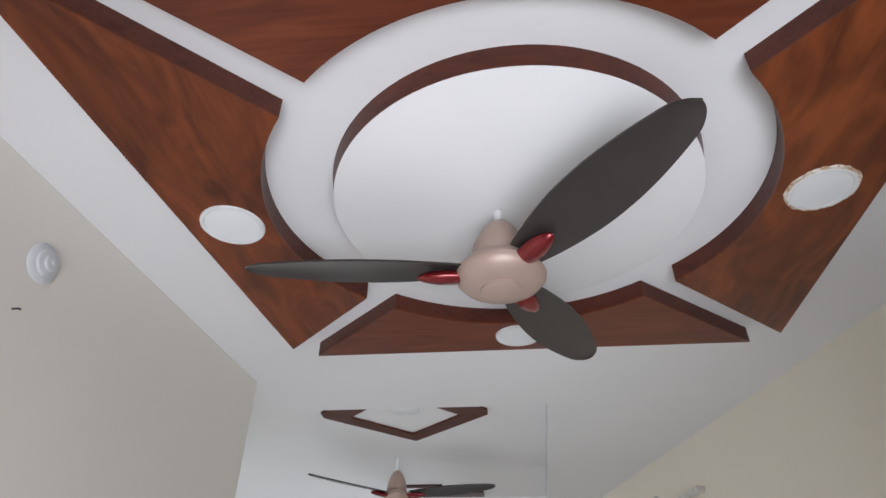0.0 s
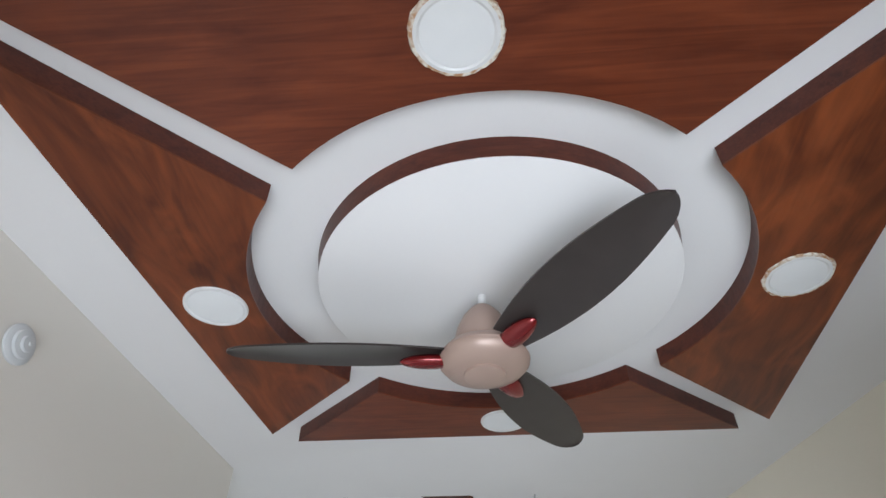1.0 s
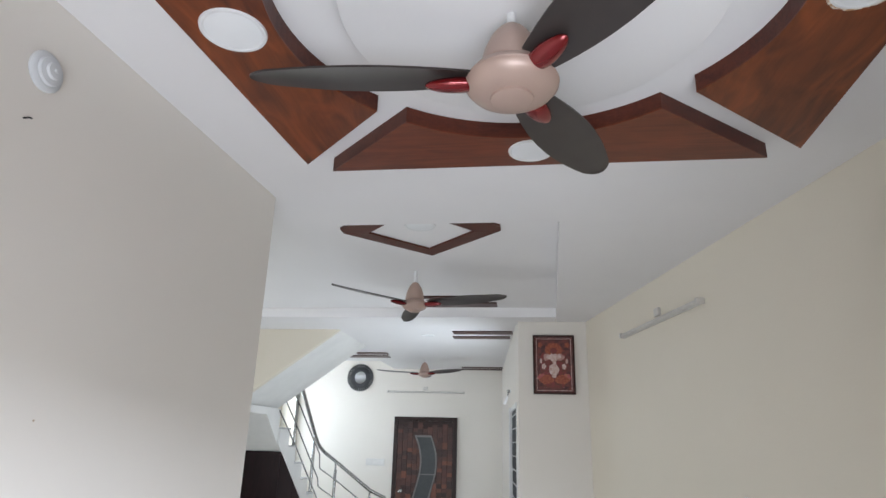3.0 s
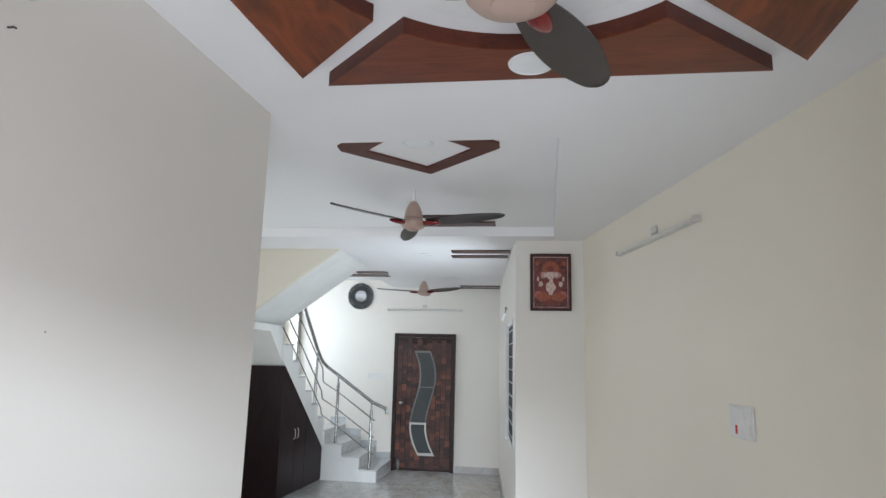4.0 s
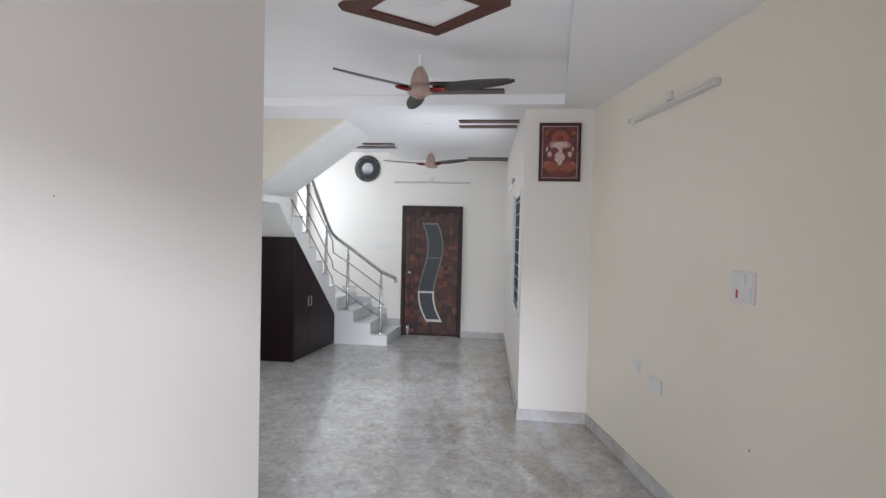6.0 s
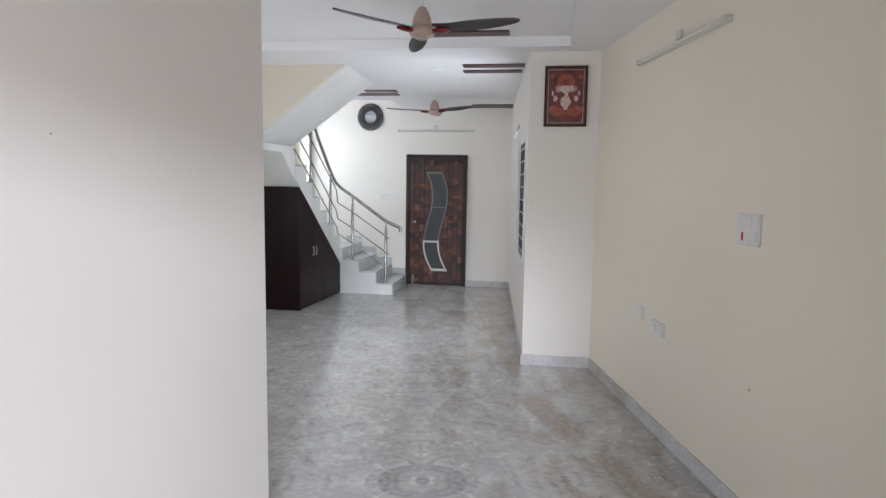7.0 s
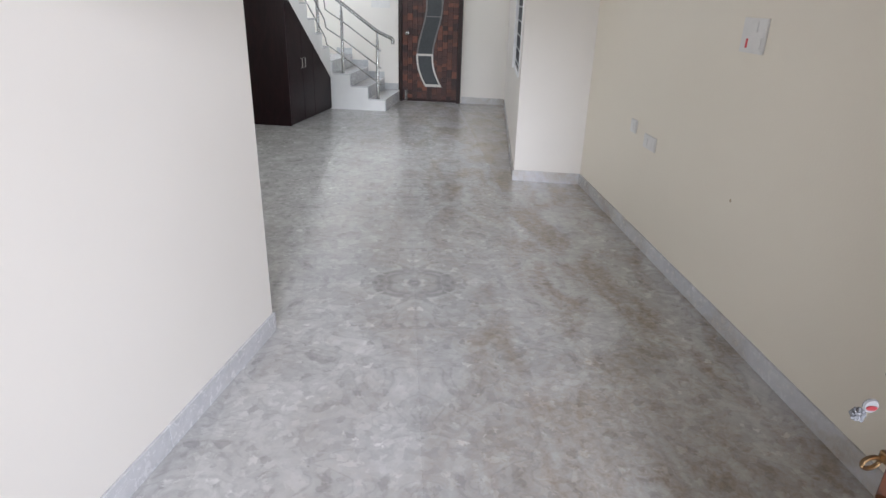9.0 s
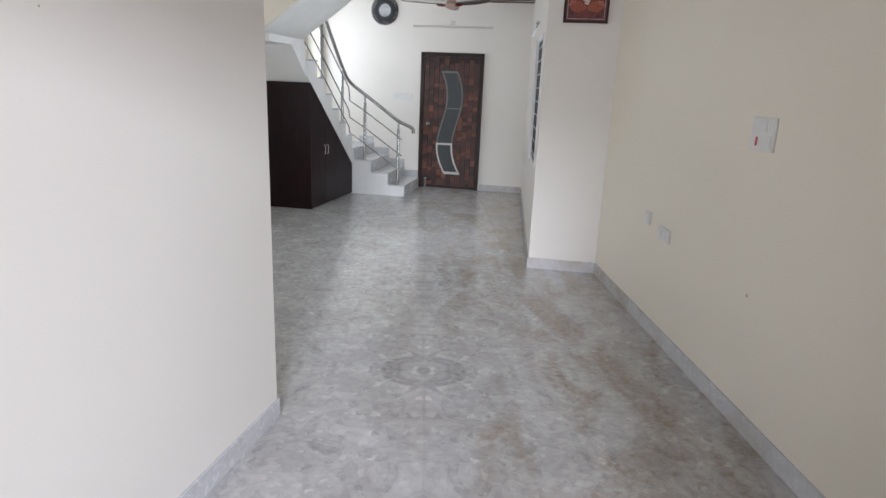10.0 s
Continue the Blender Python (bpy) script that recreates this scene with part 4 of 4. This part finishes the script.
# railing
rail = thing("stair_railing", (0, 0, 0), "brushed steel stair railing with three thin rods", "railing")
LEV = 10.53


def post(x, y, z0, z1):
    part("post", moved(lathe([(0, 0), (0.034, 0), (0.034, 0.006), (0.021, 0.010), (0.021, z1 - z0 - 0.10), (0.013, z1 - z0 - 0.085), (0.013, z1 - z0), (0, z1 - z0)], 20), pose(x, y, z0)), STEEL, rail, "", True)


post(-1.49, LEV, RZ[0], 1.06)
post(-1.995, LEV, RZ[2], 1.42)
post(side_x(10.2) - 0.03, 10.2, FZ[1], 1.78)
post(side_x(9.55) - 0.03, 9.55, FZ[4], 2.44)
TURN = (side_x(10.40) - 0.02, 10.40)
part("handrail", tube([(-1.27, LEV, 0.925), (-1.268, LEV, 0.965), (-1.285, LEV, 1.0), (-1.33, LEV, 1.015), (-1.49, LEV, 1.085), (-1.995, LEV, 1.44), (-2.16, LEV - 0.02, 1.555), (TURN[0], TURN[1], 1.625), (side_x(10.34) - 0.03, 10.34, 1.675), (side_x(10.2) - 0.03, 10.2, 1.80), (side_x(9.55) - 0.03, 9.55, 2.46), (side_x(9.2) - 0.03, 9.2, 2.81)], 0.024, 16), STEEL, rail, "thick steel handrail", True)
# each rod: heights at its foot, at the turn below and above the kink, and on the upper flight
for foot, below, above, high in ((0.83, 1.32, 1.53, 2.18), (0.595, 1.085, 1.22, 1.90), (0.365, 0.865, 0.99, 1.67)):
    part("rod", tube([(-1.43, LEV - 0.03, foot), (-1.995, LEV - 0.03, foot + 0.385), (-2.175, LEV - 0.03, below), (TURN[0] + 0.012, TURN[1] + 0.02, below + 0.03), (TURN[0] + 0.010, TURN[1] - 0.02, above), (side_x(9.5), 9.50, high), (side_x(9.0), 9.0, high + 0.37)], 0.009, 10), STEEL, rail, "", True)

# ---- cupboard under the stairs ----
cup = thing("cupboard", (0, 0, 0), "dark wenge cupboard fitted under the stairs", "cupboard")
CT = 1.575


def top_z(y):
    return CT - (CT - 0.445) * (y - 9.15) / (10.49 - 9.15)


part("body", prism([(9.16, 0.002), (10.485, 0.002), (10.485, 0.43), (9.16, CT - 0.02)], -3.2, -2.30, axis="x"), CUPBOARD, cup)
part("front_panel", box(LEFT, -2.262, 9.13, 9.158, 0.002, CT, bevel=0.002), CUPBOARD, cup)


def side_door(y0, y1):
    bm = bmesh.new()
    co = []
    for off in (0.0, -0.03):
        co += [(side_x(y0) + off, y0, 0.012), (side_x(y1) + off, y1, 0.012), (side_x(y1) + off, y1, top_z(y1)), (side_x(y0) + off, y0, top_z(y0))]
    vs = [bm.verts.new(c) for c in co]
    for f in ((0, 1, 2, 3), (7, 6, 5, 4), (0, 4, 5, 1), (1, 5, 6, 2), (2, 6, 7, 3), (3, 7, 4, 0)):
        bm.faces.new([vs[i] for i in f])
    bmesh.ops.recalc_face_normals(bm, faces=bm.faces)
    bmesh.ops.bevel(bm, geom=bm.edges[:], offset=0.002, segments=1, affect="EDGES")
    return part("door", bm, CUPBOARD, cup, "dark wenge cupboard door")


d1, d2, d3 = side_door(9.162, 9.557), side_door(9.561, 9.893), side_door(9.897, 10.49)
for d, y in ((d1, 9.515), (d2, 9.605)):
    part("handle", tube([(side_x(y) + 0.001, y, 0.67), (side_x(y) + 0.022, y, 0.675), (side_x(y) + 0.022, y, 0.785), (side_x(y) + 0.001, y, 0.79)], 0.0045, 8), SATIN, d, "steel bar handle")

# ---- entrance door leaf standing open ----
leaf = thing("entrance_door", (1.60, 1.735, 0.0), "open brown wooden entrance door leaf with brass fittings", "door", turn=108.6)
part("leaf", box(0.0, 1.02, -0.02, 0.02, 0.01, 2.06, bevel=0.003), DOOR_LEAF, leaf)
lock = part("lock_case", box(0.90, 1.012, 0.0205, 0.040, 0.955, 1.12, bevel=0.004), BLACK, leaf, "dark lock case")
part("lock_plate", box(0.985, 1.016, 0.0402, 0.046, 0.965, 1.01, bevel=0.003), BRASS, lock, "worn brass lock plate")
part("latch_bar", box(0.97, 1.03, 0.0205, 0.032, 0.905, 0.925, bevel=0.004), BRASS, leaf, "worn brass latch bar")
part("latch_ring", moved(tube([(0.0, 0.016 * math.cos(a * math.pi / 10), 0.011 * math.sin(a * math.pi / 10)) for a in range(22)], 0.004, 8), pose(1.026, 0.044, 0.902)), BRASS, leaf, "worn brass latch ring", True)
part("tower_bolt", tube([(1.0, 0.030, 0.62), (1.0, 0.030, 0.85)], 0.009), BRASS, leaf, "worn brass tower bolt", True)
part("lever", tube([(0.99, 0.0402, 1.075), (0.99, 0.062, 1.075), (1.03, 0.066, 1.072)], 0.008, 10), BLACK, lock, "dark lever handle", True)
tag = thing("key_tag", (1.198, 2.672, 1.012), "round white and red tag with pale tassel on the lock", "key tag", turn=8)
part("disc", moved(lathe([(0, -0.003), (0.0105, -0.003), (0.012, 0.0), (0.0105, 0.003), (0, 0.003)], 24), pose(-0.012, 0, 0.012, 90, 0, 0)), TAG_WHITE, tag, "", True)
part("red_patch", moved(lathe([(0, -0.0045), (0.0072, -0.0045), (0.0072, -0.0032), (0, -0.0032)], 20), pose(-0.012, 0, 0.010, -90, 0, 0) @ Matrix.Diagonal((1.2, 0.55, 1, 1))), TAG_RED, tag, "red patch on the tag")
bm = bmesh.new()
bmesh.ops.create_icosphere(bm, subdivisions=4, radius=0.0095)
for v in bm.verts:
    v.co *= 1 + 0.5 * noise.noise(v.co * 420)
part("tassel", moved(bm, pose(-0.026, 0.0, -0.004)), TASSEL, tag, "pale grey frayed tassel")

# ---- marble floor slabs, last ----
floor_ob = bpy.data.objects["floor"]
LAY = pose(MATCH[0], MATCH[1], 0, 0, 0, LAY_TURN)
slab_data = mesh_of("slab", box(0.0001, 0.7999, 0.0007, 1.7993, -0.0119, 0.0), MARBLE)
tan_data = mesh_of("slab", box(0.0001, 0.7999, 0.0007, 1.7993, -0.0119, 0.0), TAN_MARBLE)
# three rooms' outlines, each a set of lines (x, y, keep-direction x, y)
ROOMS = [
    [(-0.62, 0, 1, 0), (0, 0.4, 0, 1), (0, 4.28, 0, -1), (1.25, 7.35, -1, -0.213)],
    [(-3.3, 0, 1, 0), (0, 4.28, 0, 1), (0, 7.42, 0, -1), (1.25, 7.35, -1, -0.213)],
    [(-3.3, 0, 1, 0), (0, 7.42, 0, 1), (0, 11.6, 0, -1), (0.63, 7.34, -1, -0.0685)],
]
for i in range(-7, 5):
    for j in range(-4, 5):
        at = LAY @ pose(i * 0.8, j * 1.8, 0)
        corners = [at @ Vector((u, v, 0)) for u in (0, 0.8) for v in (0, 1.8)]
        kept = bmesh.new()
        whole = False
        for room in ROOMS:
            sides = [[(c.x - x) * nx + (c.y - y) * ny for c in corners] for x, y, nx, ny in room]
            if any(max(d) < 0.02 for d in sides):
                continue
            if all(min(d) >= 0 for d in sides):
                whole = True
                break
            piece = box(0.0001, 0.7999, 0.0007, 1.7993, -0.0119, 0.0)
            piece.transform(at)
            for x, y, nx, ny in room:
                bmesh.ops.bisect_plane(piece, geom=piece.verts[:] + piece.edges[:] + piece.faces[:], plane_co=(x, y, 0), plane_no=(nx, ny, 0), clear_inner=True)
            if piece.faces:
                piece.transform(at.inverted())
                merge(kept, piece)
        if not whole and not kept.faces:
            continue
        tan = i >= 1 and j >= 1
        s = new("slab", (tan_data if tan else slab_data) if whole else mesh_of("slab", kept, TAN_MARBLE if tan else MARBLE))
        s.parent, s.matrix_basis = floor_ob, at
